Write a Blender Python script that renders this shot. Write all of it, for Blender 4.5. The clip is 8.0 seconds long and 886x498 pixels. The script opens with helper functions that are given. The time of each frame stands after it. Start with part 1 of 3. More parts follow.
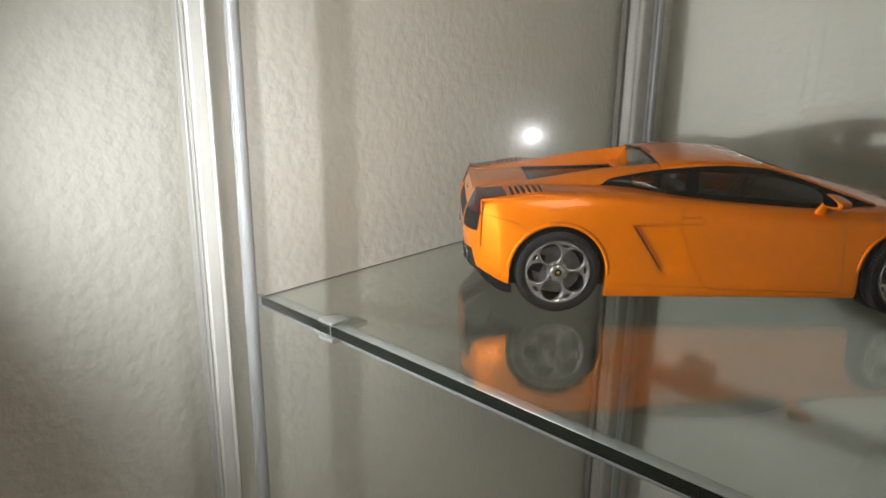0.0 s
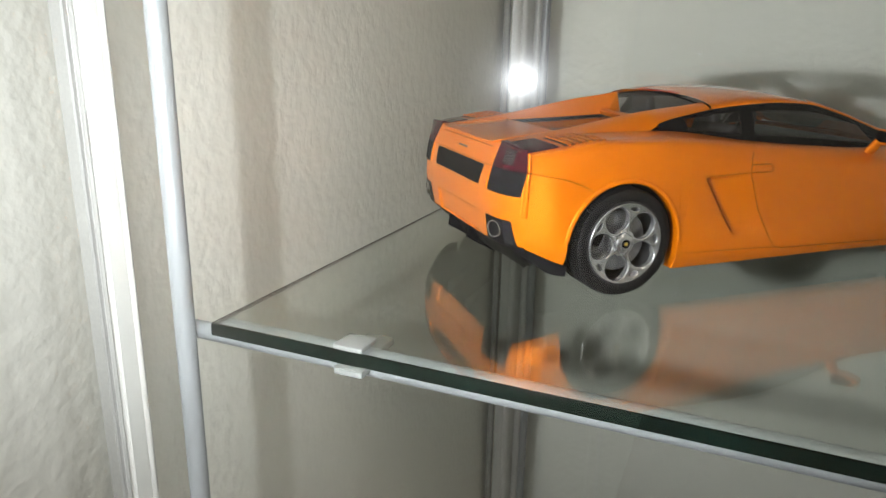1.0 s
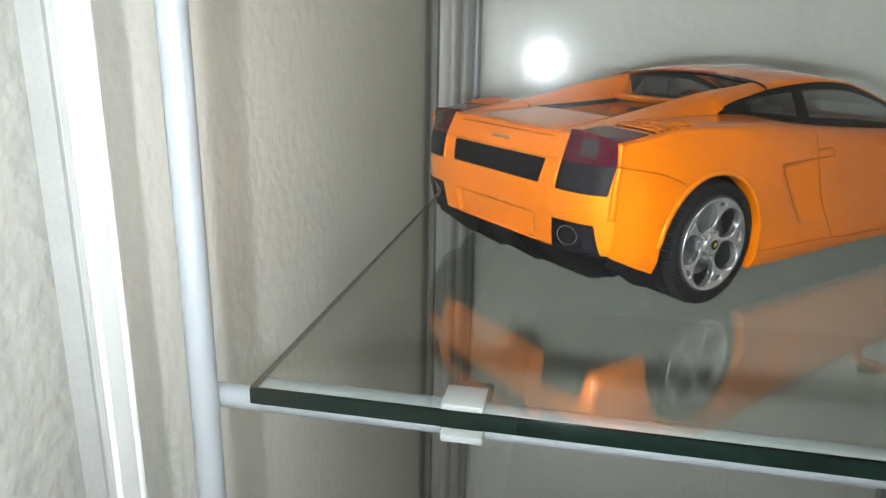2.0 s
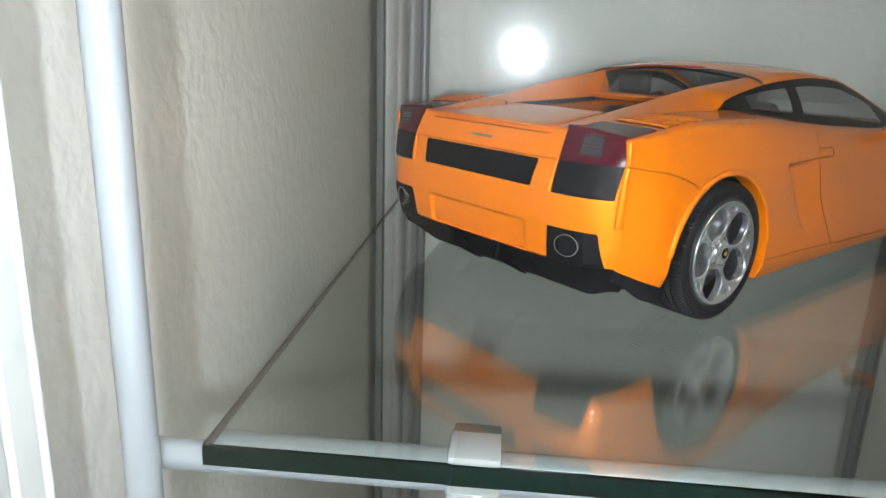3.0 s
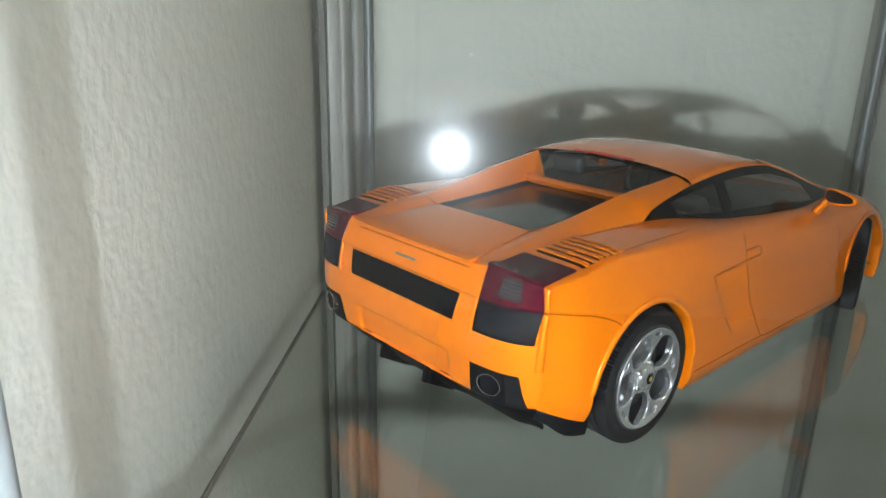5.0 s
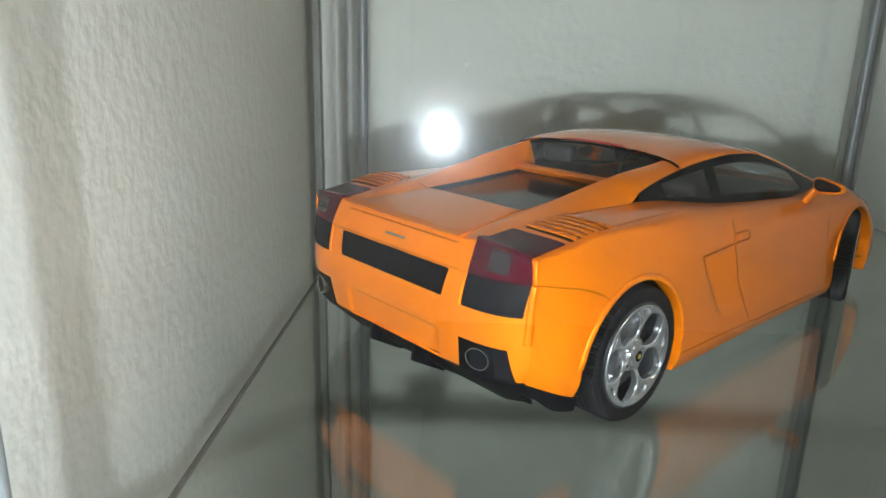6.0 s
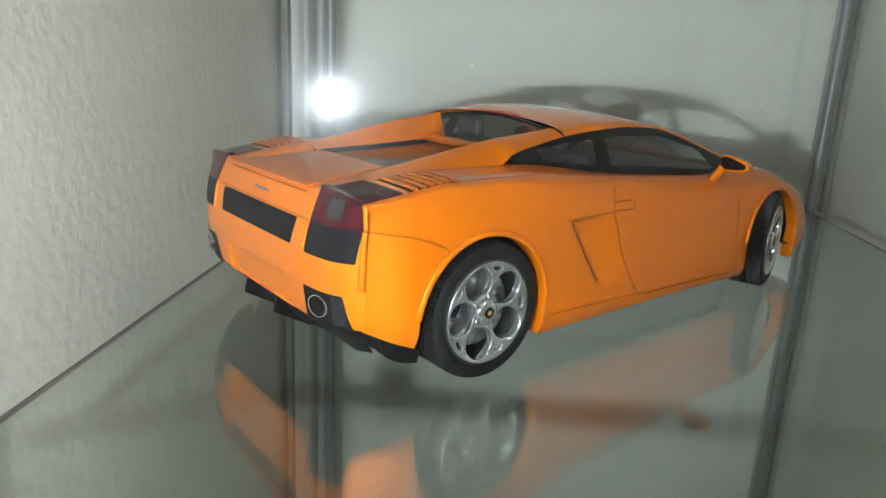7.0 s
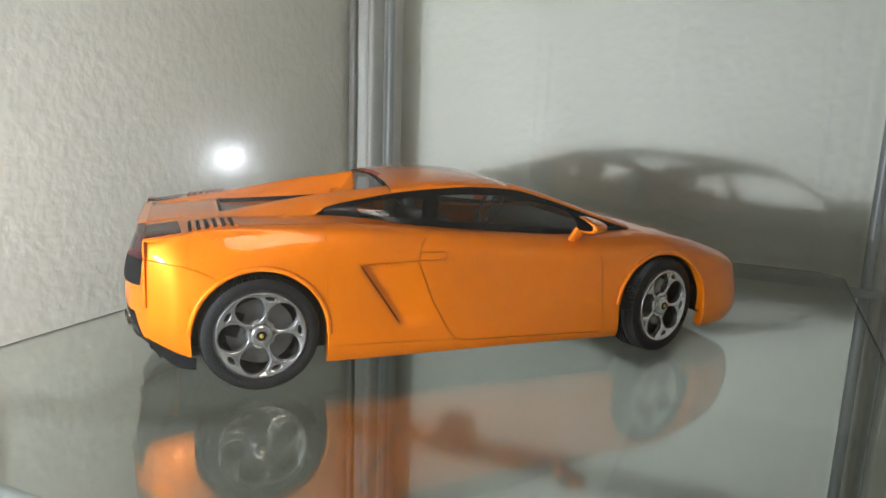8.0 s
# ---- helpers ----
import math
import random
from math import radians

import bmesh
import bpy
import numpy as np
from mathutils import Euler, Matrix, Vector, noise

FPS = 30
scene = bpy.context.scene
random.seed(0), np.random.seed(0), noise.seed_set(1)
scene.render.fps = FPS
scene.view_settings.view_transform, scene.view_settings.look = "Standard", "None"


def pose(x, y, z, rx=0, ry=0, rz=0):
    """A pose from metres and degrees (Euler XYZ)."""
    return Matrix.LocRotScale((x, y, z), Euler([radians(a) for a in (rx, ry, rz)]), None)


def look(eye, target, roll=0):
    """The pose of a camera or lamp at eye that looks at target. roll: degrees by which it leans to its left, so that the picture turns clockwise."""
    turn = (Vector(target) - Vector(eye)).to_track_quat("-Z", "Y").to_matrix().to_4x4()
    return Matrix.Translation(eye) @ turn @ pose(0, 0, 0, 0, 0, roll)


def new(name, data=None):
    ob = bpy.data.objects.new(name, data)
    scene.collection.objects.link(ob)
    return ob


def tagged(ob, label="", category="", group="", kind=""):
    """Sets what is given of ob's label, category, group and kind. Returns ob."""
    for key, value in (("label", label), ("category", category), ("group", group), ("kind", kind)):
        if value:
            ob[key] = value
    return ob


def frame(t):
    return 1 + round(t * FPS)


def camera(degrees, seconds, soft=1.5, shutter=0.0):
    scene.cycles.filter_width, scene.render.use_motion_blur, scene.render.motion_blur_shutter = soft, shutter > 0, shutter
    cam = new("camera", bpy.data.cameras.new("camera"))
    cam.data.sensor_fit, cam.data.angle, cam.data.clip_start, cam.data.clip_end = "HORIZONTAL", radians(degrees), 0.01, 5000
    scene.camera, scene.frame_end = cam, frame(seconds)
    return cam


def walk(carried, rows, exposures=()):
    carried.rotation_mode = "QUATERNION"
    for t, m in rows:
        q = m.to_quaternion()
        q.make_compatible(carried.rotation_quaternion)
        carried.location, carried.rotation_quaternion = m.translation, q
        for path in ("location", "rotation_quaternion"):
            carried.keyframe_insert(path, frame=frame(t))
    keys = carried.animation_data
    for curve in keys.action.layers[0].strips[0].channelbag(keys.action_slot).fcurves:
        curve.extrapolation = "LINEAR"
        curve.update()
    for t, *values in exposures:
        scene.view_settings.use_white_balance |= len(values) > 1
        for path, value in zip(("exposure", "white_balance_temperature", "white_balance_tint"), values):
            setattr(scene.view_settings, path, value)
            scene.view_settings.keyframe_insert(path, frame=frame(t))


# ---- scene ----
cam = camera(64.10, 8.0, soft=1.2)
# seconds, eye, yaw to the left of +y, pitch, roll
PATH = [
    (0, (0.26440, -0.16131, 0.10993), 43.269, -16.230, 0.712),
    (0.5, (0.19082, -0.16341, 0.10209), 32.304, -17.937, 0.497),
    (1, (0.14010, -0.14910, 0.08110), 23.506, -16.547, 1.021),
    (1.2, (0.11692, -0.14366, 0.07683), 19.393, -16.984, 1.839),
    (2.3, (0.05865, -0.11855, 0.07224), 8.476, -16.375, 1.626),
    (2.5, (0.05355, -0.11306, 0.07058), 6.736, -15.947, 2.380),
    (3, (0.05037, -0.10166, 0.06585), 5.071, -15.737, 1.815),
    (3.5, (0.04602, -0.09739, 0.06404), 4.137, -15.349, 1.633),
    (4, (0.04945, -0.08970, 0.09673), 2.671, -16.876, 0.692),
    (4.5, (0.05652, -0.08515, 0.10421), 2.518, -17.481, 0.999),
    (6, (0.06177, -0.08929, 0.09269), 1.934, -16.113, 1.462),
    (6.5, (0.06979, -0.09002, 0.08876), 2.649, -15.207, 2.368),
    (7, (0.10749, -0.09203, 0.08133), 4.619, -15.529, 2.660),
    (7.5, (0.17104, -0.09472, 0.08402), 11.274, -13.257, 0.900),
    (8, (0.23788, -0.08901, 0.08830), 23.641, -11.397, 2.001),
]


def aimed(eye, yaw, pitch, roll):
    a, b = radians(yaw), radians(pitch)
    ahead = Vector((-math.sin(a) * math.cos(b), math.cos(a) * math.cos(b), math.sin(b)))
    return look(eye, Vector(eye) + ahead, roll)


# seconds, stops, kelvin, tint
EXPOSURES = [(0, -0.34, 6800, 15), (0.5, -0.23, 6750, 15), (1, -0.16, 6550, 13), (2.5, -0.16, 6150, 11), (3.5, -0.15, 6050, 10), (4, -0.12, 6030, 8), (6.5, -0.1, 6020, 7), (7, -0.06, 6050, 7), (7.5, 0.06, 6030, 9), (8, 0.16, 6200, 12)]
walk(cam, [(t, aimed(eye, yaw, pitch, roll)) for t, eye, yaw, pitch, roll in PATH], EXPOSURES)

# ---- world, light ----
world = bpy.data.worlds.new("world")
scene.world = world
world.use_nodes = True
world.node_tree.nodes["Background"].inputs[0].default_value = (0.55, 0.5, 0.42, 1)
world.node_tree.nodes["Background"].inputs[1].default_value = 0.1


def lamp(name, kind, place, target, energy, colour, size):
    data = bpy.data.lights.new(name, kind)
    data.energy, data.color = energy, colour
    if kind == "AREA":
        data.shape, data.size = "SQUARE", size
    else:
        data.shadow_soft_size = size
        data.spot_size, data.spot_blend = radians(124), 1.0
    ob = new(name, data)
    ob.matrix_world = look(place, target)
    return ob


# the small white torch held in front of the cabinet door, and the room's ceiling light
lamp("torch_lamp", "SPOT", (0.053, -0.155, 0.066), (0.03, 0.4, 0.04), 2.05, (0.9, 0.97, 1.0), 0.0025)
lamp("ceiling_lamp", "AREA", (1.0, -0.76, 1.25), (0.0, 0.15, 0.0), 4.4, (1.0, 0.9, 0.74), 0.5)

# ---- materials ----


def material(name, colour, rough=0.5, metal=0.0, spread=0.08, scale=40.0, bump=0.0, bump_scale=120.0, coat=0.0, spec=0.5, fine=0.0, detail=5.0):
    """A surface with two scales of colour variation and fine relief."""
    m = bpy.data.materials.new(name)
    m.use_nodes = True
    n, k = m.node_tree.nodes, m.node_tree.links
    p = n["Principled BSDF"]
    p.inputs["Roughness"].default_value, p.inputs["Metallic"].default_value = rough, metal
    p.inputs["Coat Weight"].default_value, p.inputs["Coat Roughness"].default_value = coat, 0.02
    p.inputs["Specular IOR Level"].default_value = spec
    at = n.new("ShaderNodeTexCoord")
    big, small = n.new("ShaderNodeTexNoise"), n.new("ShaderNodeTexNoise")
    big.inputs["Scale"].default_value, small.inputs["Scale"].default_value = scale, scale * 14
    big.inputs["Detail"].default_value = small.inputs["Detail"].default_value = 4
    k.new(at.outputs["Object"], big.inputs["Vector"]), k.new(at.outputs["Object"], small.inputs["Vector"])
    add = n.new("ShaderNodeMath")
    add.operation = "ADD"
    k.new(big.outputs["Fac"], add.inputs[0]), k.new(small.outputs["Fac"], add.inputs[1])
    ramp = n.new("ShaderNodeMapRange")
    ramp.inputs["From Min"].default_value, ramp.inputs["From Max"].default_value = 0.6, 1.4
    ramp.inputs["To Min"].default_value, ramp.inputs["To Max"].default_value = 1 - spread, 1 + spread
    k.new(add.outputs[0], ramp.inputs["Value"])
    mul = n.new("ShaderNodeVectorMath")
    mul.operation = "SCALE"
    mul.inputs[0].default_value = colour
    k.new(ramp.outputs[0], mul.inputs["Scale"])
    k.new(mul.outputs[0], p.inputs["Base Color"])
    if bump:
        rel, b = n.new("ShaderNodeTexNoise"), n.new("ShaderNodeBump")
        rel.inputs["Scale"].default_value, rel.inputs["Detail"].default_value = bump_scale, detail
        b.inputs["Strength"].default_value, b.inputs["Distance"].default_value = bump, fine or 0.002
        k.new(at.outputs["Object"], rel.inputs["Vector"])
        k.new(rel.outputs["Fac"], b.inputs["Height"]), k.new(b.outputs[0], p.inputs["Normal"])
    return m


def glass(name, colour, ior=1.5, rough=0.0):
    m = bpy.data.materials.new(name)
    m.use_nodes = True
    p = m.node_tree.nodes["Principled BSDF"]
    p.inputs["Base Color"].default_value = (*colour, 1)
    p.inputs["Transmission Weight"].default_value, p.inputs["Roughness"].default_value, p.inputs["IOR"].default_value = 1.0, rough, ior
    return m


PLASTER = material("wall_plaster", (0.79, 0.785, 0.71), 0.9, spread=0.05, scale=9, bump=0.34, bump_scale=170, fine=0.0026, detail=2.5)
PANE = glass("clear_glass", (0.98, 0.982, 0.965))


def dusty_glow(name, films):
    """Clear glass with thin films of dust and grease that spread the gloss a little, also imitating lens glow round the
    torch's reflection: (share, roughness) of each.
    """
    m = glass(name, (0.98, 0.982, 0.965))
    n, k = m.node_tree.nodes, m.node_tree.links
    last = n["Principled BSDF"].outputs[0]
    for share, rough in films:
        film, mix = n.new("ShaderNodeBsdfGlossy"), n.new("ShaderNodeMixShader")
        film.inputs["Roughness"].default_value, mix.inputs[0].default_value = rough, share
        k.new(last, mix.inputs[1]), k.new(film.outputs[0], mix.inputs[2])
        last = mix.outputs[0]
    k.new(last, n["Material Output"].inputs[0])
    return m


# film shares set for a halo round the torch's reflection, lens bloom included
DOOR_GLASS = dusty_glow("door_glass", ((0.003, 0.14), (0.0016, 0.26)))
SHELF_GLASS = glass("shelf_glass", (0.78, 0.82, 0.78), 1.7)
EDGE = material("glass_edge", (0.003, 0.008, 0.006), 0.2, spread=0.3, scale=60)
ENAMEL = material("grey_enamel", (0.34, 0.36, 0.37), 0.36, 0.35, spread=0.05, scale=60, bump=0.05, bump_scale=400)
ALU = material("anodised_aluminium", (0.53, 0.53, 0.5), 0.42, 0.1, spread=0.08, scale=80)
SEAL = material("grey_seal", (0.3, 0.3, 0.28), 0.6, spread=0.15, scale=90)
CLEAR = glass("cloudy_plastic", (0.45, 0.465, 0.45), 1.45, 0.2)
CLEAR.node_tree.nodes["Principled BSDF"].inputs["Transmission Weight"].default_value = 0.5
LIP = glass("clear_plastic", (0.97, 0.975, 0.96), 1.12)
SIDE = material("ground_edge", (0.07, 0.058, 0.045), 0.5, spread=0.2, scale=60)
WOOD = material("cabinet_board", (0.5, 0.48, 0.44), 0.6)
FLOOR = material("floor_board", (0.3, 0.2, 0.12), 0.5, spread=0.2, scale=8)

# ---- mesh helpers ----


def mesh_of(bm, name, mat, smooth=35.0):
    bmesh.ops.recalc_face_normals(bm, faces=bm.faces)
    if smooth:
        for f in bm.faces:
            f.smooth = True
        for e in bm.edges:
            e.smooth = len(e.link_faces) == 2 and e.calc_face_angle(0) < radians(smooth)
    me = bpy.data.meshes.new(name)
    bm.to_mesh(me)
    bm.free()
    for one in mat if isinstance(mat, (list, tuple)) else [mat]:
        me.materials.append(one)
    return me


def part(name, bm, mat, parent=None, label="", smooth=35.0):
    ob = new(name, mesh_of(bm, name, mat, smooth))
    ob.parent = parent
    if label:
        tagged(ob, label)
    return ob


def thing(name, place, label, category, group="", kind=""):
    ob = new(name)
    ob.empty_display_size = 0.02
    ob.matrix_basis = place if isinstance(place, Matrix) else Matrix.Translation(place)
    return tagged(ob, label, category, group, kind)


def box(lo, hi, bevel=0.0, segments=2, bm=None):
    bm = bm or bmesh.new()
    made = bmesh.ops.create_cube(bm, size=1)["verts"]
    size, mid = Vector(hi) - Vector(lo), (Vector(hi) + Vector(lo)) / 2
    for v in made:
        v.co = Vector((v.co.x * size.x, v.co.y * size.y, v.co.z * size.z)) + mid
    if bevel:
        bmesh.ops.bevel(bm, geom=list({e for v in made for e in v.link_edges}), offset=bevel, segments=segments, affect="EDGES", profile=0.5)
    return bm


def tube(a, b, r, sides=24, bm=None, bevel=0.0):
    bm = bm or bmesh.new()
    a, b = Vector(a), Vector(b)
    made = bmesh.ops.create_cone(bm, cap_ends=True, segments=sides, radius1=r, radius2=r, depth=(b - a).length)["verts"]
    turn = (b - a).to_track_quat("Z", "Y").to_matrix().to_4x4()
    bmesh.ops.transform(bm, matrix=Matrix.Translation((a + b) / 2) @ turn, verts=made)
    if bevel:
        rims = [e for e in {e for v in made for e in v.link_edges} if e.calc_face_angle(0) > 1.2]
        bmesh.ops.bevel(bm, geom=rims, offset=bevel, segments=2, affect="EDGES", profile=0.5)
    return bm


def prism(outline, axis, lo, hi):
    """A straight prism over a closed outline of pairs; axis: the one it runs along."""
    bm = bmesh.new()

    def at(p, d):
        q = list(p)
        q.insert("xyz".index(axis), d)
        return q

    rings = [[bm.verts.new(at(p, d)) for p in outline] for d in (lo, hi)]
    count = len(outline)
    for i in range(count):
        bm.faces.new((rings[0][i], rings[0][(i + 1) % count], rings[1][(i + 1) % count], rings[1][i]))
    bm.faces.new(rings[0]), bm.faces.new(rings[1])
    return bm


def setting(name, bm, mat, label, category, smooth=0):
    return tagged(part(name, bm, mat, smooth=smooth), label, category, kind="structure")


# ---- the room ----
TOP, BOTTOM = 1.2, -0.62
WALL_X, WALL_Y = -0.042, 0.425
setting("wall_west", box((WALL_X - 0.1, -2.4, -0.9), (WALL_X, WALL_Y, 1.6)), PLASTER, "white wall with uneven hand-trowelled plaster beside the cabinet", "wall")
setting("wall_north", box((WALL_X - 0.1, WALL_Y, -0.9), (2.4, WALL_Y + 0.1, 1.6)), PLASTER, "white plastered wall behind the glass cabinet", "wall")
setting("wall_east", box((2.4, -2.4, -0.9), (2.5, WALL_Y + 0.1, 1.6)), PLASTER, "white plastered wall on the far side", "wall")
setting("wall_south", box((WALL_X - 0.1, -2.5, -0.9), (2.5, -2.4, 1.6)), PLASTER, "white plastered wall across the room", "wall")
setting("wall_niche", box((0.338, -0.02, -0.9), (0.42, WALL_Y, 1.6)), PLASTER, "white plastered side wall of the cabinet niche", "wall")
setting("floor", box((WALL_X - 0.1, -2.5, -1.0), (2.5, WALL_Y + 0.1, -0.9)), FLOOR, "brown wooden floor", "floor")
setting("ceiling", box((WALL_X - 0.1, -2.5, 1.6), (2.5, WALL_Y + 0.1, 1.7)), PLASTER, "white plastered ceiling", "ceiling")

# ---- the glass cabinet ----
SHELF_X, SHELF_W, SHELF_D, THICK = 0.0012, 0.290, 0.376, 0.0038
ROD_R = 0.0031
RODS = [(-0.0107, 0.0042), (SHELF_W + 0.0115, 0.0042), (-0.0067, 0.367), (SHELF_W + 0.0115, 0.367)]
PANE_L, PANE_R, PANE_F, PANE_B = -0.0325, 0.325, -0.012, 0.398

cabinet = thing("display_cabinet", (0, 0, 0), "tall glass display cabinet with aluminium corner strips against a white wall", "cabinet")
part("base", box((PANE_L - 0.006, PANE_F - 0.006, BOTTOM - 0.28), (PANE_R + 0.006, PANE_B + 0.004, BOTTOM), 0.002), WOOD, cabinet)
part("top", box((PANE_L - 0.006, PANE_F - 0.006, TOP), (PANE_R + 0.006, PANE_B + 0.004, TOP + 0.02), 0.002), WOOD, cabinet)
for name, lo, hi in (
    ("back_pane", (PANE_L + 0.004, PANE_B - 0.002, BOTTOM), (PANE_R - 0.004, PANE_B + 0.002, TOP)),
    ("door_pane", (PANE_L + 0.005, PANE_F - 0.002, BOTTOM), (PANE_R - 0.005, PANE_F + 0.002, TOP)),
):
    pane = part(name, box(lo, hi), PANE, cabinet, "clear glass pane", smooth=0)
    pane.visible_shadow = False
    if name == "door_pane":  # dust, grease and the imitated lens glow lie on the outer face alone
        pane.data.materials.append(DOOR_GLASS)
        for face in pane.data.polygons:
            face.material_index = 1 if face.normal.y < -0.5 else 0


def corner_strip(x, sx):
    """A ribbed aluminium corner strip: a fillet in front, a round groove and a bead along its inner edge."""
    face = [(-0.0155, -0.004), (-0.0155, 0.0002), (-0.0150, 0.0006), (-0.0136, 0.0006), (-0.0134, 0.0), (-0.0130, 0.0), (-0.0128, 0.0003)]
    face += [(-0.0100 + 0.0023 * i / 10, 0.0003 - 0.0009 * math.sin(math.pi * i / 10)) for i in range(11)]
    face += [(-0.0021, 0.0003), (-0.0019, -0.0001)] + [(-0.0017 + 0.0022 * i / 6, 0.0002 + 0.0006 * math.sin(math.pi * i / 6)) for i in range(7)] + [(0.0005, -0.004)]
    return prism([(x + sx * out, y) for y, out in face], "z", BOTTOM, TOP)


for x, sx in ((PANE_L + 0.0075, 1), (PANE_R - 0.0075, -1)):
    part("corner_strip", corner_strip(x, sx), ALU, cabinet)


def ridge(x, y, r, start, end, count=8):
    """Part of a round bead in plan, from one bearing to another."""
    return [(x + r * math.cos(radians(start + (end - start) * i / count)), y + r * math.sin(radians(start + (end - start) * i / count))) for i in range(count + 1)]


back_left = [(-0.0310, 0.3960), (-0.0318, 0.3655), (-0.0275, 0.3662)] + ridge(-0.0236, 0.3705, 0.0034, 240, 340) + [(-0.0196, 0.3745)] + ridge(-0.0172, 0.3836, 0.0034, 225, 340) + [(-0.0120, 0.3862), (-0.0120, 0.3960)]
part("corner_strip", prism(back_left, "z", BOTTOM, TOP), ALU, cabinet)
part("seal", box((-0.0372, 0.3612, BOTTOM), (-0.0325, 0.3662, TOP), 0.0012), SEAL, cabinet, "dark grey seal beside the back corner strip")
back_right = [(0.3240, 0.3960), (0.3190, 0.3918), (0.3168, 0.3906)] + ridge(0.3120, 0.3906, 0.0032, 330, 210) + [(0.3080, 0.3960)]
part("corner_strip", prism(back_right, "z", BOTTOM, TOP), ALU, cabinet)
part("seal", box((0.3172, 0.3880, BOTTOM), (0.3190, 0.3906, TOP), 0.0005), SEAL, cabinet, "thin dark seal beside the back corner strip")

rack = thing("shelf_rack", (0, 0, 0), "grey uprights and white rails carrying the glass shelf", "rack")
for x, y in RODS:
    rod = part("upright_rod", tube((x, y, BOTTOM), (x, y, TOP), ROD_R, 32), ENAMEL, rack)
BAR_Z = -THICK - 0.0029
for y in (0.0095, 0.3611):
    part("rail", tube((-0.0125, y, BAR_Z), (SHELF_W + 0.019, y, BAR_Z), 0.0028, 20, bevel=0.0008), ENAMEL, rack)

shelf = thing("glass_shelf", (0, 0, 0), "thick clear glass shelf with dark green polished edges", "shelf")
C = 0.012
FRONT = 0.0028
outline = [(SHELF_X, FRONT), (SHELF_W, FRONT), (SHELF_W, SHELF_D - C), (SHELF_W - C, SHELF_D), (SHELF_X + C, SHELF_D), (SHELF_X, SHELF_D - C)]
plate = part("plate", prism(outline, "z", -THICK, 0), SHELF_GLASS, shelf, smooth=0)
plate.visible_shadow = False
front_edge = part("front_edge", box((SHELF_X, FRONT - 0.0006, -THICK), (SHELF_W, FRONT + 0.0004, -0.0003), 0.0002), EDGE, shelf, "dark green polished front edge")
front_edge.visible_shadow = False
part("side_edge", box((SHELF_X + 0.0001, FRONT + 0.0005, 0.0001 - THICK), (SHELF_X + 0.0009, SHELF_D - C, -0.0001), 0.0001), SIDE, shelf, "brownish ground side edge")
part("side_edge", box((SHELF_W - 0.0007, FRONT + 0.0005, 0.0003 - THICK), (SHELF_W - 0.0001, SHELF_D - C, -0.0003), 0.0001), SIDE, shelf, "brownish ground side edge")
part("back_edge", box((SHELF_X + C, SHELF_D - 0.0003, -THICK), (SHELF_W - C, SHELF_D + 0.0005, -0.0003), 0.0001), EDGE, shelf, "dark green back edge")

# clear plastic clips that hold the glass to the rail
for x in (0.0475, 0.2425):
    clip = thing("shelf_clip", (x, 0.0096, 0), "cloudy clear plastic clip holding the glass shelf on its rail", "clip", "shelf clips")
    part("jaw", box((-0.0045, -0.0075, 0.0), (0.0045, 0.0015, 0.0016), 0.0006), CLEAR, clip)
    part("lip", box((-0.0045, -0.0084, -0.005), (0.0045, -0.0076, 0.0), 0.0003), LIP, clip).visible_shadow = False
    part("jaw", box((-0.0045, -0.0075, -0.0073), (0.0045, 0.0115, -0.005), 0.0006), CLEAR, clip)

# ---- the model car: real millimetres, scaled to the model's size ----
SC = 0.1464 / 2560
CAR_AT = Matrix.Translation((0.0693, 0.1175, 0.0)) @ Matrix.Rotation(radians(43.62), 4, "Z")

ORANGE = material("orange_lacquer", (0.8, 0.19, 0.0), 0.42, 0.35, spread=0.03, scale=60, coat=1.0, spec=0.15, bump=0.1, bump_scale=1800, fine=0.0001)


def round_edges(m, radius):
    """Softens the creases of a lacquered body, so that they catch the light as thick paint does."""
    n, k = m.node_tree.nodes, m.node_tree.links
    soft_edge = n.new("ShaderNodeBevel")
    soft_edge.samples, soft_edge.inputs["Radius"].default_value = 6, radius
    k.new(soft_edge.outputs[0], n["Bump"].inputs["Normal"])
    k.new(soft_edge.outputs[0], n["Principled BSDF"].inputs["Coat Normal"])


ORANGE.node_tree.nodes["Principled BSDF"].inputs["Coat Roughness"].default_value = 0.07
round_edges(ORANGE, 0.0005)
BLACK = material("black_plastic", (0.005, 0.005, 0.0065), 0.45, spread=0.25, scale=120, bump=0.1, bump_scale=900, spec=0.14)
GLOSS = material("gloss_black", (0.005, 0.005, 0.007), 0.12, spread=0.2, scale=120, spec=0.3)
RUBBER = material("tyre_rubber", (0.011, 0.011, 0.012), 0.5, spread=0.25, scale=150, bump=0.2, bump_scale=1200, fine=0.0004, spec=0.2)
SILVER = material("wheel_silver", (0.74, 0.75, 0.77), 0.19, 0.92, spread=0.06, scale=150)
CHROME = material("chrome", (0.8, 0.8, 0.8), 0.08, 1.0, spread=0.04, scale=150)
IRON = material("brake_iron", (0.36, 0.36, 0.37), 0.25, 0.9, spread=0.15, scale=200)
LAMP_RED = material("lamp_red", (0.05, 0.002, 0.008), 0.12, spread=0.45, scale=300, coat=0.0, spec=0.4)
LAMP_SPARK = material("lamp_sparkle", (0.3, 0.008, 0.02), 0.2, 0.3, spread=0.4, scale=400)
LAMP_CLEAR = material("lamp_clear", (0.03, 0.028, 0.029), 0.25, spread=0.35, scale=400, coat=0.3)
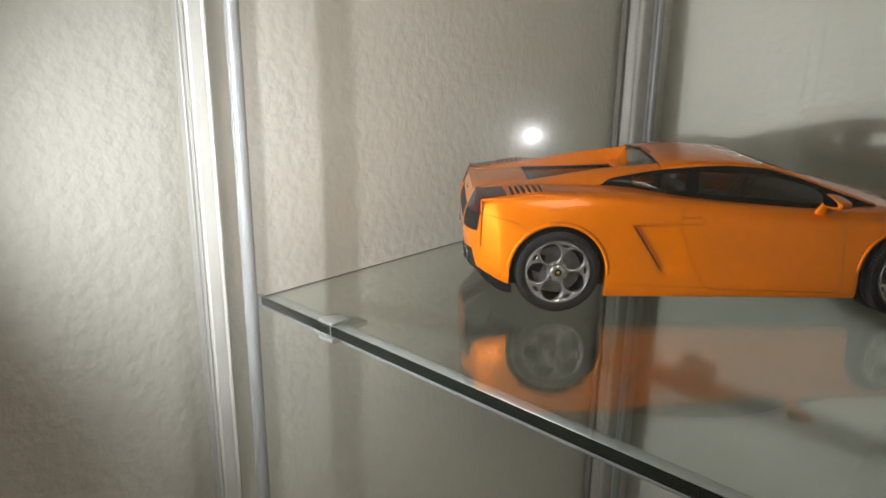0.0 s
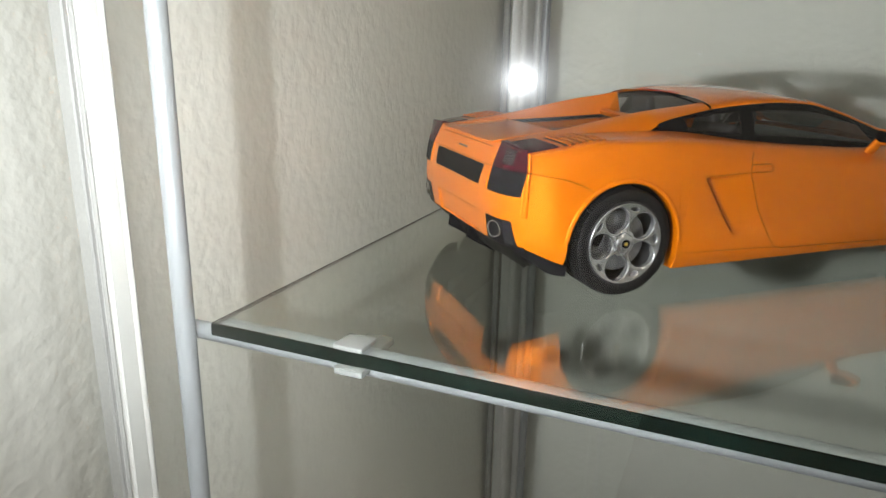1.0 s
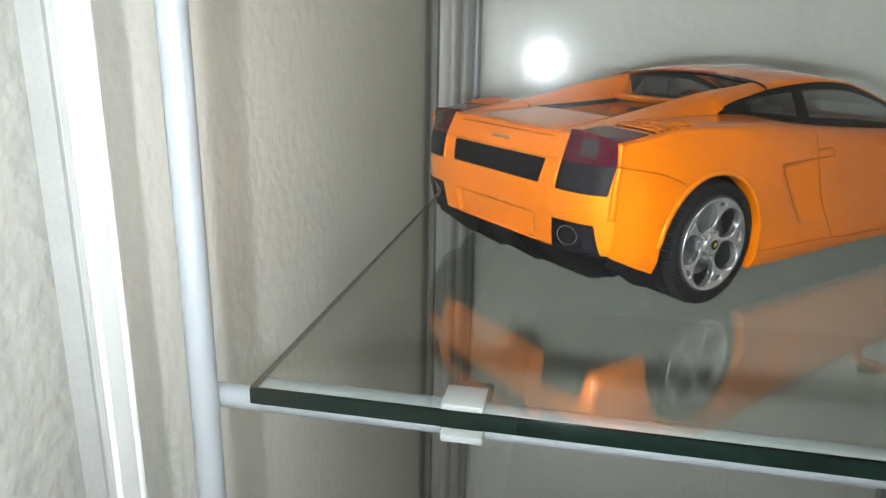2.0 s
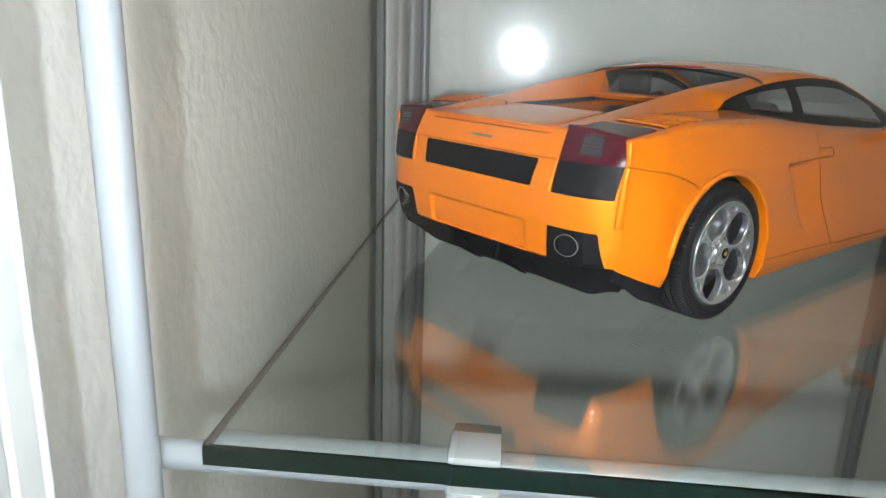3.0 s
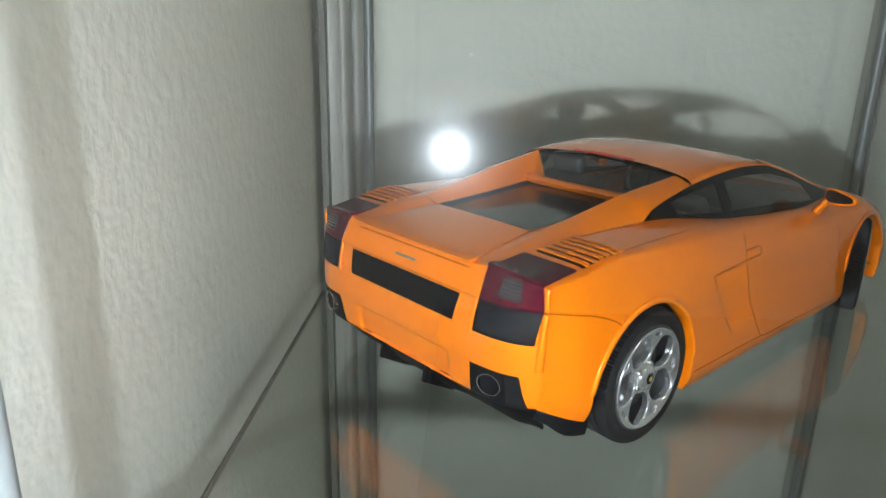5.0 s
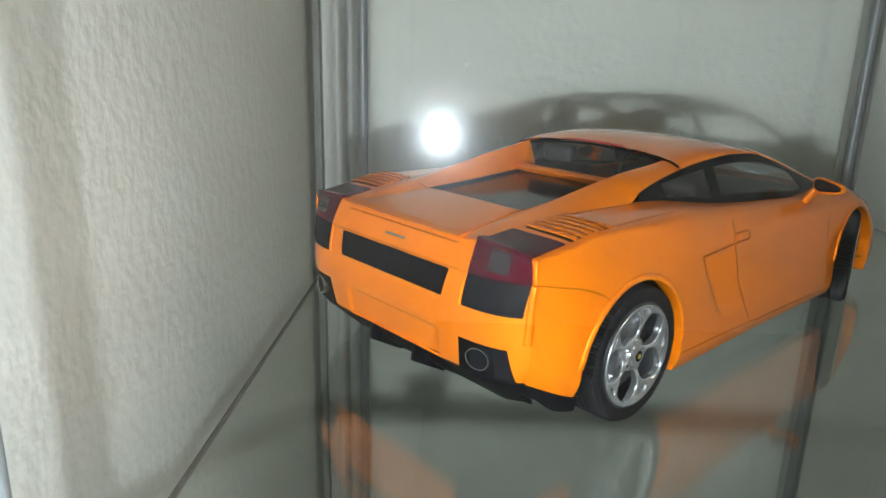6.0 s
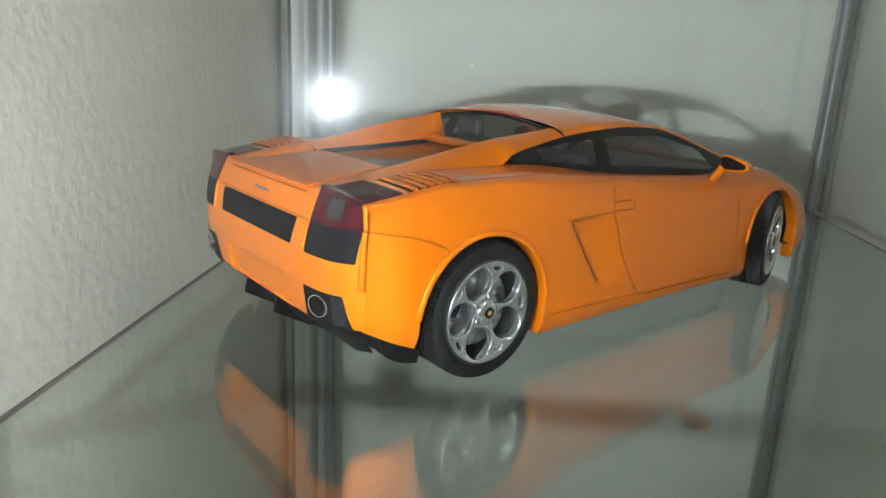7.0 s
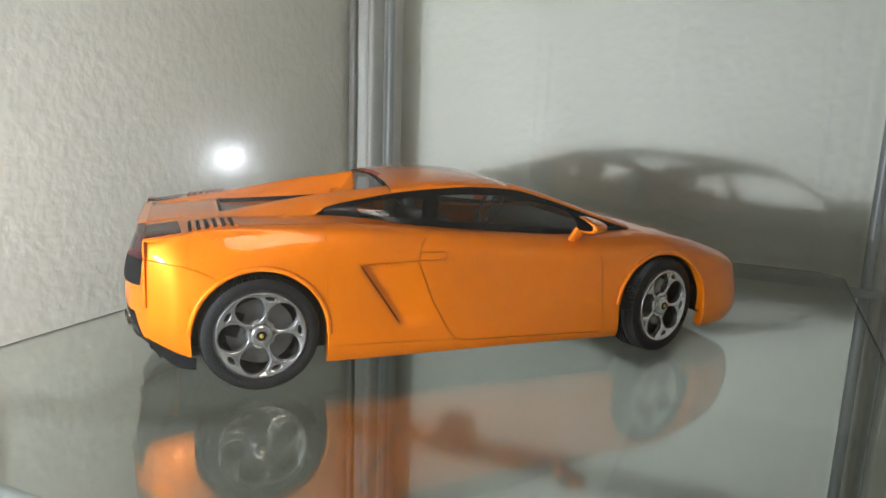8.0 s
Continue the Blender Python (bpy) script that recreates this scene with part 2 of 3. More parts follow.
SEAM = material("panel_gap", (0.26, 0.055, 0.001), 0.9, spread=0.2, scale=100, spec=0.05)
BARREL = material("dark_barrel", (0.11, 0.11, 0.115), 0.3, 0.85, spread=0.15, scale=200)
# darkened body orange, standing in for the shade inside the air intake
INTAKE_SHADE = material("intake_shade", (0.17, 0.038, 0.001), 0.9, spread=0.2, scale=100, spec=0.05)
TINT = glass("tinted_glass", (0.78, 0.79, 0.82), 1.45)
CABIN = material("cabin_black", (0.04, 0.038, 0.037), 0.6, spread=0.3, scale=120)
GOLD = material("badge_gold", (0.5, 0.36, 0.06), 0.35, 0.6, spread=0.3, scale=600)
BRAKE_RED = material("brake_lamp_red", (0.5, 0.03, 0.015), 0.2, spread=0.15, scale=300)


KNOB = material("grille_point", (0.05, 0.05, 0.055), 0.22, 0.6, spread=0.3, scale=300, spec=0.8)


def curve(*knots):
    """A monotone cubic through (x, value) knots."""
    xs, ys = [k[0] for k in knots], [k[1] for k in knots]
    d = [(b - a) / (q - p) for a, b, p, q in zip(ys, ys[1:], xs, xs[1:])]
    m = [d[0]] + [0 if a * b <= 0 else 2 * a * b / (a + b) for a, b in zip(d, d[1:])] + [d[-1]]

    def value(x):
        x = min(max(x, xs[0]), xs[-1])
        i = max(j for j in range(len(xs) - 1) if xs[j] <= x or j == 0)
        h = xs[i + 1] - xs[i]
        t = (x - xs[i]) / h
        return ys[i] * (1 + 2 * t) * (1 - t) ** 2 + m[i] * h * t * (1 - t) ** 2 + ys[i + 1] * t * t * (3 - 2 * t) + m[i + 1] * h * t * t * (t - 1)

    return value


# lengthwise rails of one flank: half width and height over the length
RAIL_Y = [
    curve((-560, 762), (-400, 850), (-128, 895), (378, 908), (961, 902), (1500, 898), (2150, 902), (2560, 898), (2850, 890), (3150, 800), (3350, 650), (3450, 470)),
    curve((-560, 786), (-400, 882), (-128, 938), (0, 946), (378, 942), (961, 924), (1500, 914), (2150, 920), (2560, 928), (2850, 905), (3150, 845), (3350, 690), (3450, 500)),
    curve((-560, 796), (-400, 890), (-128, 944), (0, 950), (378, 930), (961, 894), (1500, 888), (2150, 906), (2560, 922), (2850, 896), (3150, 835), (3350, 680), (3450, 490)),
    curve((-560, 796), (-400, 868), (-128, 908), (0, 916), (378, 908), (961, 882), (1500, 868), (2150, 874), (2560, 884), (2850, 850), (3150, 775), (3350, 635), (3450, 460)),
    curve((-560, 787), (-400, 826), (-128, 846), (378, 862), (961, 826), (1500, 806), (2050, 800), (2400, 806), (2560, 812), (2850, 770), (3150, 690), (3350, 575), (3450, 420)),
    curve((-560, 776), (-484, 788), (-376, 792), (-128, 804), (378, 790), (961, 776), (1500, 752), (2050, 745), (2400, 752), (2560, 752), (2850, 690), (3150, 590), (3350, 490), (3450, 370)),
    curve((-560, 500), (-376, 516), (-141, 545), (378, 612), (992, 703), (1500, 716), (1957, 712), (2400, 680), (2560, 620), (2850, 540), (3150, 400), (3350, 270), (3450, 180)),
]
RAIL_Z = [
    curve((-560, 284), (-400, 214), (-292, 180), (378, 130), (2190, 130), (2850, 140), (3350, 155), (3450, 170)),
    curve((-560, 345), (-292, 272), (378, 228), (2150, 205), (2850, 240), (3450, 250)),
    curve((-560, 450), (2560, 450), (2850, 420), (3150, 390), (3450, 340)),
    curve((-560, 680), (2150, 670), (2560, 665), (2850, 615), (3150, 545), (3350, 490), (3450, 420)),
    curve((-560, 790), (-128, 836), (378, 826), (961, 790), (1500, 765), (2050, 745), (2400, 742), (2560, 738), (2850, 686), (3150, 607), (3350, 535), (3450, 455)),
    curve((-560, 830), (-484, 841), (-376, 858), (-128, 888), (378, 882), (961, 832), (1500, 795), (2050, 770), (2400, 768), (2560, 764), (2850, 712), (3150, 632), (3350, 556), (3450, 472)),
    curve((-560, 851), (-376, 874), (-141, 895), (378, 908), (992, 842), (1483, 800), (1957, 772), (2400, 786), (2560, 782), (2850, 728), (3150, 648), (3350, 568), (3450, 480)),
]
WINDOW_TOP_Y = curve((378, 608), (620, 588), (1047, 573), (1300, 570), (1550, 582), (1800, 608), (2130, 648), (2400, 680))
WINDOW_TOP_Z = curve((378, 946), (450, 966), (602, 994), (808, 1026), (1047, 1047), (1290, 1058), (1550, 1046), (1780, 992), (2130, 874), (2400, 786))
ROOF_Z = curve((790, 1100), (965, 1126), (1150, 1134), (1350, 1126), (1560, 1092), (1800, 1015), (2130, 898), (2400, 800))
HOOD_Z = curve((2400, 800), (2560, 790), (2850, 740), (3150, 662), (3350, 580), (3450, 488))
RIDGE_Y = curve((-560, 440), (-172, 432), (0, 434), (400, 448), (790, 478))
RIDGE_Z = curve((-560, 850), (-420, 874), (-172, 913), (0, 943), (265, 991), (400, 1012), (650, 1041), (790, 1060))
COVER_Z = curve((-172, 868), (640, 886))
COVER_Y = curve((-172, 326), (200, 352), (640, 410))
DECK_Z = curve((-610, 838), (-560, 846), (-376, 864), (-172, 880))

AXLE_F, WHEEL_Z, ARCH = 2560.0, 316.0, 352.0


def vent_dip(x, z):
    """How far the flank is pressed in behind the slanted air intake."""
    if not 300 < z < 668:
        return 0.0
    front = 516 + (678 - z) * 0.66
    ahead = x - front
    if ahead < -6 or ahead > 420:
        return 0.0
    edge = smooth_step(-6, 62, ahead)
    fade = max(0.0, 1 - ahead / (368 - (678 - z) * 0.3))
    ends = min(1.0, (z - 300) / 60, (668 - z) / 14)
    return 40 * edge * fade * ends


def section(x, count=48):
    """The flank's outline at x, from the sill to the window line, as (half width, height)."""
    p = [(RAIL_Y[i](x), RAIL_Z[i](x)) for i in range(7)]
    p = [(2 * p[0][0] - p[1][0], 2 * p[0][1] - p[1][1])] + p + [(2 * p[6][0] - p[5][0], 2 * p[6][1] - p[5][1])]
    out = []
    for s in range(count + 1):
        u = 6.0 * s / count
        i = min(int(u), 5)
        t = u - i
        a, b, c, d = p[i], p[i + 1], p[i + 2], p[i + 3]
        out.append(tuple(0.5 * (2 * b[j] + (c[j] - a[j]) * t + (2 * a[j] - 5 * b[j] + 4 * c[j] - d[j]) * t * t + (3 * b[j] - a[j] - 3 * c[j] + d[j]) * t**3) for j in (0, 1)))
    return out


def along(points, key, value):
    """The point of a polyline where the given coordinate first reaches a value."""
    for a, b in zip(points, points[1:]):
        if (a[key] - value) * (b[key] - value) <= 0 and a[key] != b[key]:
            t = (value - a[key]) / (b[key] - a[key])
            return tuple(a[j] + (b[j] - a[j]) * t for j in (0, 1))
    return min(points, key=lambda q: abs(q[key] - value))


def side_at(x, z, s=-1):
    y, z = along(section(x), 1, z)
    return Vector((x, s * (y - vent_dip(x, z)), z))


def top_at(x, y, s=-1):
    """The upper face of the flank, by half width."""
    y, z = along(section(x)[::-1], 0, y)
    return Vector((x, s * y, z))


TAIL_X = curve((185, -585), (250, -640), (400, -674), (500, -688), (594, -682), (716, -656), (790, -625), (830, -606), (856, -590))
TAIL_END = section(-560, 96)
TAIL_TOP = curve((0, 838), (400, 838), (470, 846), (500, 851), (650, 845), (776, 830))


def tail_low(y):
    return 287.0


def smooth_step(a, b, v):
    t = min(max((v - a) / (b - a), 0.0), 1.0)
    return t * t * (3 - 2 * t)


def tail_at(y, z):
    """The car's tail, by place across and height."""
    end = along(TAIL_END, 1, min(z, 828))[0] if z > 190 else TAIL_END[0][0]
    a = min(abs(y) / end, 1.0)
    x = TAIL_X(z)
    x += (-560 - x) * a**8
    plate = smooth_step(350, 335, abs(y)) * smooth_step(288, 296, z) * smooth_step(442, 424, z)
    x += 16 * plate
    return Vector((x, y, z))


def grid(rows, close=False, bm=None):
    """Faces between rows of points of one length."""
    bm = bm or bmesh.new()
    made = [[bm.verts.new(p) for p in row] for row in rows]
    for a, b in zip(made, made[1:]):
        for i in range(len(a) - (0 if close else 1)):
            j = (i + 1) % len(a)
            try:
                bm.faces.new((a[i], a[j], b[j], b[i]))
            except ValueError:
                pass
    return bm


def plate_of(surface, corners, nu, nv, lift=2.0, thick=4.0):
    """A closed plate that lies on a surface: corners in its own two coordinates, in order round."""
    a, b, c, d = (Vector(q) for q in corners)
    at = [[surface(*((a * (1 - u) + b * u) * (1 - v) + (d * (1 - u) + c * u) * v)) for u in [i / nu for i in range(nu + 1)]] for v in [i / nv for i in range(nv + 1)]]
    mid = len(at) // 2
    across = (at[-1][nu // 2] - at[0][nu // 2]).cross(at[mid][-1] - at[mid][0])
    heart = at[mid][nu // 2] - Vector((1400, 0, 420))
    facing = 1 if across.dot(heart) > 0 else -1
    up, down = [], []
    for j, row in enumerate(at):
        upper, lower = [], []
        for i, p in enumerate(row):
            du = row[min(i + 1, nu)] - row[max(i - 1, 0)]
            dv = at[min(j + 1, nv)][i] - at[max(j - 1, 0)][i]
            n = dv.cross(du)
            n = n.normalized() * facing if n.length > 1e-6 else Vector((0, 0, 1))
            upper.append(p + n * lift), lower.append(p + n * (lift - thick))
        up.append(upper), down.append(lower)
    rim = lambda g: g[0] + [r[-1] for r in g[1:-1]] + g[-1][::-1] + [r[0] for r in g[-2:0:-1]]
    bm = grid(up)
    grid(down, bm=bm)
    grid([rim(up), rim(down)], close=True, bm=bm)
    bmesh.ops.remove_doubles(bm, verts=bm.verts, dist=0.01)
    return bm


def ribbon(surface, points, width, lift=1.3, thick=2.0):
    """A narrow strip along a line that lies on a surface."""
    dense = []
    for a, b in zip(points, points[1:]):
        steps = max(2, int(math.dist(a, b) / 40))
        dense += [(a[0] + (b[0] - a[0]) * i / steps, a[1] + (b[1] - a[1]) * i / steps) for i in range(steps)]
    dense.append(points[-1])
    rows = []
    for i, p in enumerate(dense):
        q, r = dense[max(i - 1, 0)], dense[min(i + 1, len(dense) - 1)]
        d = Vector((r[0] - q[0], r[1] - q[1])).normalized()
        n = Vector((-d.y, d.x)) * width / 2
        a, b = surface(p[0] - n.x, p[1] - n.y), surface(p[0] + n.x, p[1] + n.y)
        e = surface(p[0] + d.x, p[1] + d.y) - surface(p[0] - d.x, p[1] - d.y)
        out = e.cross(b - a).normalized()
        if out.dot(a - Vector((1400, 0, 420))) < 0:
            out = -out
        rows.append([a + out * lift, b + out * lift, b + out * (lift - thick), a + out * (lift - thick)])
    bm = grid(rows, close=True)
    bm.faces.new([v for v in bm.verts][:4]), bm.faces.new([v for v in bm.verts][-4:])
    return bm


def bead(surface, points, width, rise, step=30.0):
    """A half-round moulding along a line that lies on a surface."""
    dense = []
    for a, b in zip(points, points[1:]):
        steps = max(2, int(math.dist(a, b) / step))
        dense += [(a[0] + (b[0] - a[0]) * i / steps, a[1] + (b[1] - a[1]) * i / steps) for i in range(steps)]
    dense.append(points[-1])
    rows = []
    for i, p in enumerate(dense):
        q, r = dense[max(i - 1, 0)], dense[min(i + 1, len(dense) - 1)]
        d = Vector((r[0] - q[0], r[1] - q[1])).normalized()
        n = Vector((-d.y, d.x)) * width / 2
        a, b = surface(p[0] - n.x, p[1] - n.y), surface(p[0] + n.x, p[1] + n.y)
        e = surface(r[0], r[1]) - surface(q[0], q[1])
        out = e.cross(b - a).normalized()
        if out.dot(a - Vector((1400, 0, 420))) < 0:
            out = -out
        fade = min(1.0, 0.25 + i / 3, 0.25 + (len(dense) - 1 - i) / 3)
        mid, half = (a + b) / 2, (b - a) / 2
        rows.append([mid + half * math.cos(t) + out * (rise * fade * math.sin(t) - 0.6) for t in [math.pi * j / 8 for j in range(9)]] + [mid - out * 3])
    bm = grid(rows, close=True)
    bm.faces.new([v for v in bm.verts][:10]), bm.faces.new([v for v in bm.verts][-10:])
    return bm


def cpart(name, bm, mat, parent, label="", smooth=32.0, place=None):
    bmesh.ops.scale(bm, vec=(SC, SC, SC), verts=bm.verts)
    ob = part(name, bm, mat, parent, label, smooth)
    if place:
        ob.matrix_basis = place
    return ob


car = thing("model_car", CAR_AT, "glossy orange die-cast model sports car standing on the glass shelf", "model car")

# body shell: flanks, hood, roof, buttresses, deck and tail


def arch_floor(x):
    """The lower edge of the flank at x: the sill, or the wheel arch."""
    z = RAIL_Z[0](x)
    for axle, r in ((0.0, ARCH), (AXLE_F, ARCH - 14)):
        if abs(x - axle) < r:
            z = max(z, WHEEL_Z + math.sqrt(max(r * r - (x - axle) ** 2, 0)))
    return z


def stations():
    xs = [-560 + (208 * i / 12) for i in range(13)]
    xs += [-ARCH * math.cos(math.pi * i / 40) for i in range(1, 40)]
    xs += [352.01 + (AXLE_F - 338 - 352.02) * i / 170 for i in range(171)]
    xs += [AXLE_F - 338 * math.cos(math.pi * i / 36) for i in range(1, 36)]
    xs += [AXLE_F + 338.01 + (3450 - AXLE_F - 338.01) * i / 16 for i in range(17)]
    return sorted(xs)


def flank_row(x, s):
    pts = section(x, 72)
    floor = arch_floor(x)
    low = along(pts, 1, floor)
    keep = [p for p in pts if p[1] > low[1] + 0.5 or p[0] < low[0] - 120]
    first = next((i for i, p in enumerate(pts) if p[1] >= low[1]), 0)
    keep = [low] + pts[first:]
    # even spacing by length, so that every row has the same count
    run = [0.0]
    for a, b in zip(keep, keep[1:]):
        run.append(run[-1] + math.dist(a, b))
    out, j, count = [], 0, 56
    for i in range(count + 1):
        want = run[-1] * i / count
        while j < len(run) - 2 and run[j + 1] < want:
            j += 1
        t = (want - run[j]) / max(run[j + 1] - run[j], 1e-6)
        y, z = (keep[j][q] + (keep[j + 1][q] - keep[j][q]) * t for q in (0, 1))
        out.append(Vector((x, s * (y - vent_dip(x, z)), z)))
    inner = out[0].copy()
    inner.y -= s * 70
    return [inner] + out


def body_shell():
    bm = bmesh.new()
    for s in (-1, 1):
        grid([flank_row(x, s) for x in stations()], bm=bm)
        # roof half, pillar strip and hood half
        roof = []
        for i in range(31):
            x = 790 + (1560 - 790) * i / 30
            g, c = (WINDOW_TOP_Y(x), WINDOW_TOP_Z(x)), ROOF_Z(x)
            roof.append([Vector((x, s * g[0] * math.cos(a), g[1] - 4 + (c - g[1] + 4) * math.sin(a) ** 0.8)) for a in [math.pi / 2 * j / 16 for j in range(17)]])
        grid(roof, bm=bm)
        pillar = []
        for i in range(25):
            x = 1560 + 840 * i / 24
            y, z, c = WINDOW_TOP_Y(x), WINDOW_TOP_Z(x), ROOF_Z(x)
            pillar.append([Vector((x, s * y, z - 4)), Vector((x, s * (y - 8), z + 14)), Vector((x, s * (y - 26), z + 24)), Vector((x, s * (y - 55), z + 24 + (c - z) * 0.2))])
        grid(pillar, bm=bm)
        hood = []
        for i in range(21):
            x = 2400 + 1050 * i / 20
            y, z, c = RAIL_Y[6](x), RAIL_Z[6](x), HOOD_Z(x)
            hood.append([Vector((x, s * y * (1 - j / 10), z + (c - z) * math.sin(math.pi / 2 * j / 10))) for j in range(11)])
        grid(hood, bm=bm)
        # buttress from window to ridge, with its inner face
        butt = []
        for i in range(41):
            x = -172 + 962 * i / 40
            k = smooth_step(330, 384, x)
            y = RAIL_Y[6](x) + (WINDOW_TOP_Y(x) - RAIL_Y[6](x)) * k
            z = RAIL_Z[6](x) + (WINDOW_TOP_Z(x) - 4 - RAIL_Z[6](x)) * k
            ry, rz = RIDGE_Y(x), RIDGE_Z(x)
            row = [Vector((x, s * (y + (ry - y) * t), z + (rz - z) * (t + 0.16 * math.sin(math.pi * t)))) for t in [j / 8 for j in range(9)]]
            cy, cz = COVER_Y(x), COVER_Z(x) + 20
            row += [Vector((x, s * (ry + (cy - ry) * t), rz + (cz - rz) * t**1.25)) for t in (0.12, 0.35, 0.7, 1.0)] + [Vector((x, s * (cy - 2), cz - 6)), Vector((x, s * (cy + 6), cz - 8))]
            butt.append(row)
        grid(butt, bm=bm)
        # deck half, with the raised lid
        deck = []
        for i in range(13):
            x = -560 + 388 * i / 12
            y, z = RAIL_Y[6](x), RAIL_Z[6](x)
            c = DECK_Z(x)
            lid = 404 + (330 - 404) * (x + 560) / 388
            ry, rz = RIDGE_Y(x), max(RIDGE_Z(x), z)
            foot = min(rz, c + 6)
            row = [Vector((x, s * (y + (ry - y) * t), z + (rz - z) * (t + 0.16 * math.sin(math.pi * t)))) for t in [j / 8 for j in range(9)]]
            row += [Vector((x, s * (ry + (lid + 9 - ry) * t), rz + (foot - rz) * t**1.25)) for t in (0.12, 0.35, 0.7, 1.0)]
            deck.append(row + [Vector((x, s * (lid + 5), c)), Vector((x, s * (lid + 3), c + 7)), Vector((x, s * (lid - 5), c + 9)), Vector((x, s * lid * 0.5, c + 11)), Vector((x, 0, c + 12))])
        grid(deck, bm=bm)
    # tail
    rows = []
    for i in range(61):
        w = i / 60
        row = []
        for j in range(-60, 61):
            a = j / 60
            low = tail_low(a * 786)
            z = low + w * (TAIL_TOP(abs(a) * 776) - low)
            end = along(TAIL_END, 1, min(z, 828))[0] if z > 190 else TAIL_END[0][0]
            row.append(tail_at(a * end, z))
        rows.append(row)
    for back in (0.4, 1.0):
        row = []
        for j, p in enumerate(rows[60]):
            q = top_at(-560, max(abs(p.y), 501), 1 if p.y > 0 else -1) if abs(p.y) > 500 else Vector((-560, p.y, DECK_Z(-560) + 10 if abs(p.y) < 402 else 850))
            q.y = p.y
            row.append(p.lerp(q, back) + Vector((0, 0, 3 if back < 1 else 0)))
        rows.append(row)
    grid(rows, bm=bm)
    # nose
    front = [Vector((p.x, p.y, p.z)) for p in flank_row(3450, -1)[1:]][::-1] + [Vector((p.x, p.y, p.z)) for p in flank_row(3450, 1)[1:]]
    bm.faces.new([bm.verts.new(p + Vector((6, 0, 0))) for p in front])
    bmesh.ops.remove_doubles(bm, verts=bm.verts, dist=1.5)
    return bm


shell = cpart("body", body_shell(), ORANGE, car, smooth=30)


def mirrored(make):
    for s in (-1, 1):
        make(s)


# underbody, wheel wells and cabin tub
cpart("underbody", box((-430, -700, 150), (2880, 700, 215), 8), BLACK, car)
for axle in (0, AXLE_F):
    for s in (-1, 1):
        bm = bmesh.new()
        well = 360 if axle == 0 else 346
        ring = [(axle + well * math.cos(a), WHEEL_Z + well * math.sin(a)) for a in [math.pi * (i / 24 * 1.16 - 0.08) for i in range(25)]]
        grid([[Vector((x, s * 858, z)) for x, z in ring], [Vector((x, s * 600, z)) for x, z in ring], [Vector((axle + (x - axle) * 0.1, s * 596, WHEEL_Z)) for x, z in ring]], bm=bm)
        bmesh.ops.solidify(bm, geom=bm.faces[:], thickness=6)
        cpart("wheel_well", bm, BLACK, car)
cpart("cabin_tub", box((760, -640, 150), (2350, 640, 640), 30), CABIN, car)


def seat(y):
    bm = box((1050, y - 230, 560), (1560, y + 230, 700), 50, 3)
    back = box((980, y - 220, 640), (1110, y + 220, 930), 50, 3)
    bmesh.ops.rotate(back, cent=(1050, y, 640), matrix=Matrix.Rotation(radians(-14), 3, "Y"), verts=back.verts)
    head = box((905, y - 110, 925), (985, y + 110, 1040), 30, 3)
    me = bpy.data.meshes.new("piece")
    for other in (back, head):
        other.to_mesh(me)
        bm.from_mesh(me)
        other.free()
    return bm


for y in (-350, 350):
    cpart("seat", seat(y), CABIN, car, "black bucket seat")
cpart("dashboard", box((1930, -640, 620), (2330, 640, 775), 60, 3), CABIN, car)
bm = bmesh.new()
ring = [[Vector(((160 + 14 * math.cos(b)) * math.cos(a), (160 + 14 * math.cos(b)) * math.sin(a), 14 * math.sin(b))) for b in [math.tau * j / 8 for j in range(8)]] for a in [math.tau * i / 28 for i in range(29)]]
grid(ring, close=True, bm=bm)
bmesh.ops.remove_doubles(bm, verts=bm.verts, dist=0.5)
box((-150, -16, -8), (150, 16, 4), bm=bm)
bmesh.ops.transform(bm, matrix=Matrix.Translation((1840, 350, 800)) @ Matrix.Rotation(radians(-62), 4, "Y"), verts=bm.verts)
cpart("steering_wheel", bm, CABIN, car)
cpart("bulkhead", box((640, -600, 400), (760, 600, 890), 20), CABIN, car)

# windows


def window_at(s):
    def at(x, t):
        y = RAIL_Y[6](x) + (WINDOW_TOP_Y(x) - RAIL_Y[6](x)) * t
        z = RAIL_Z[6](x) + (WINDOW_TOP_Z(x) - RAIL_Z[6](x)) * t
        return Vector((x, s * (y + 10 * math.sin(math.pi * t)), z))

    return at


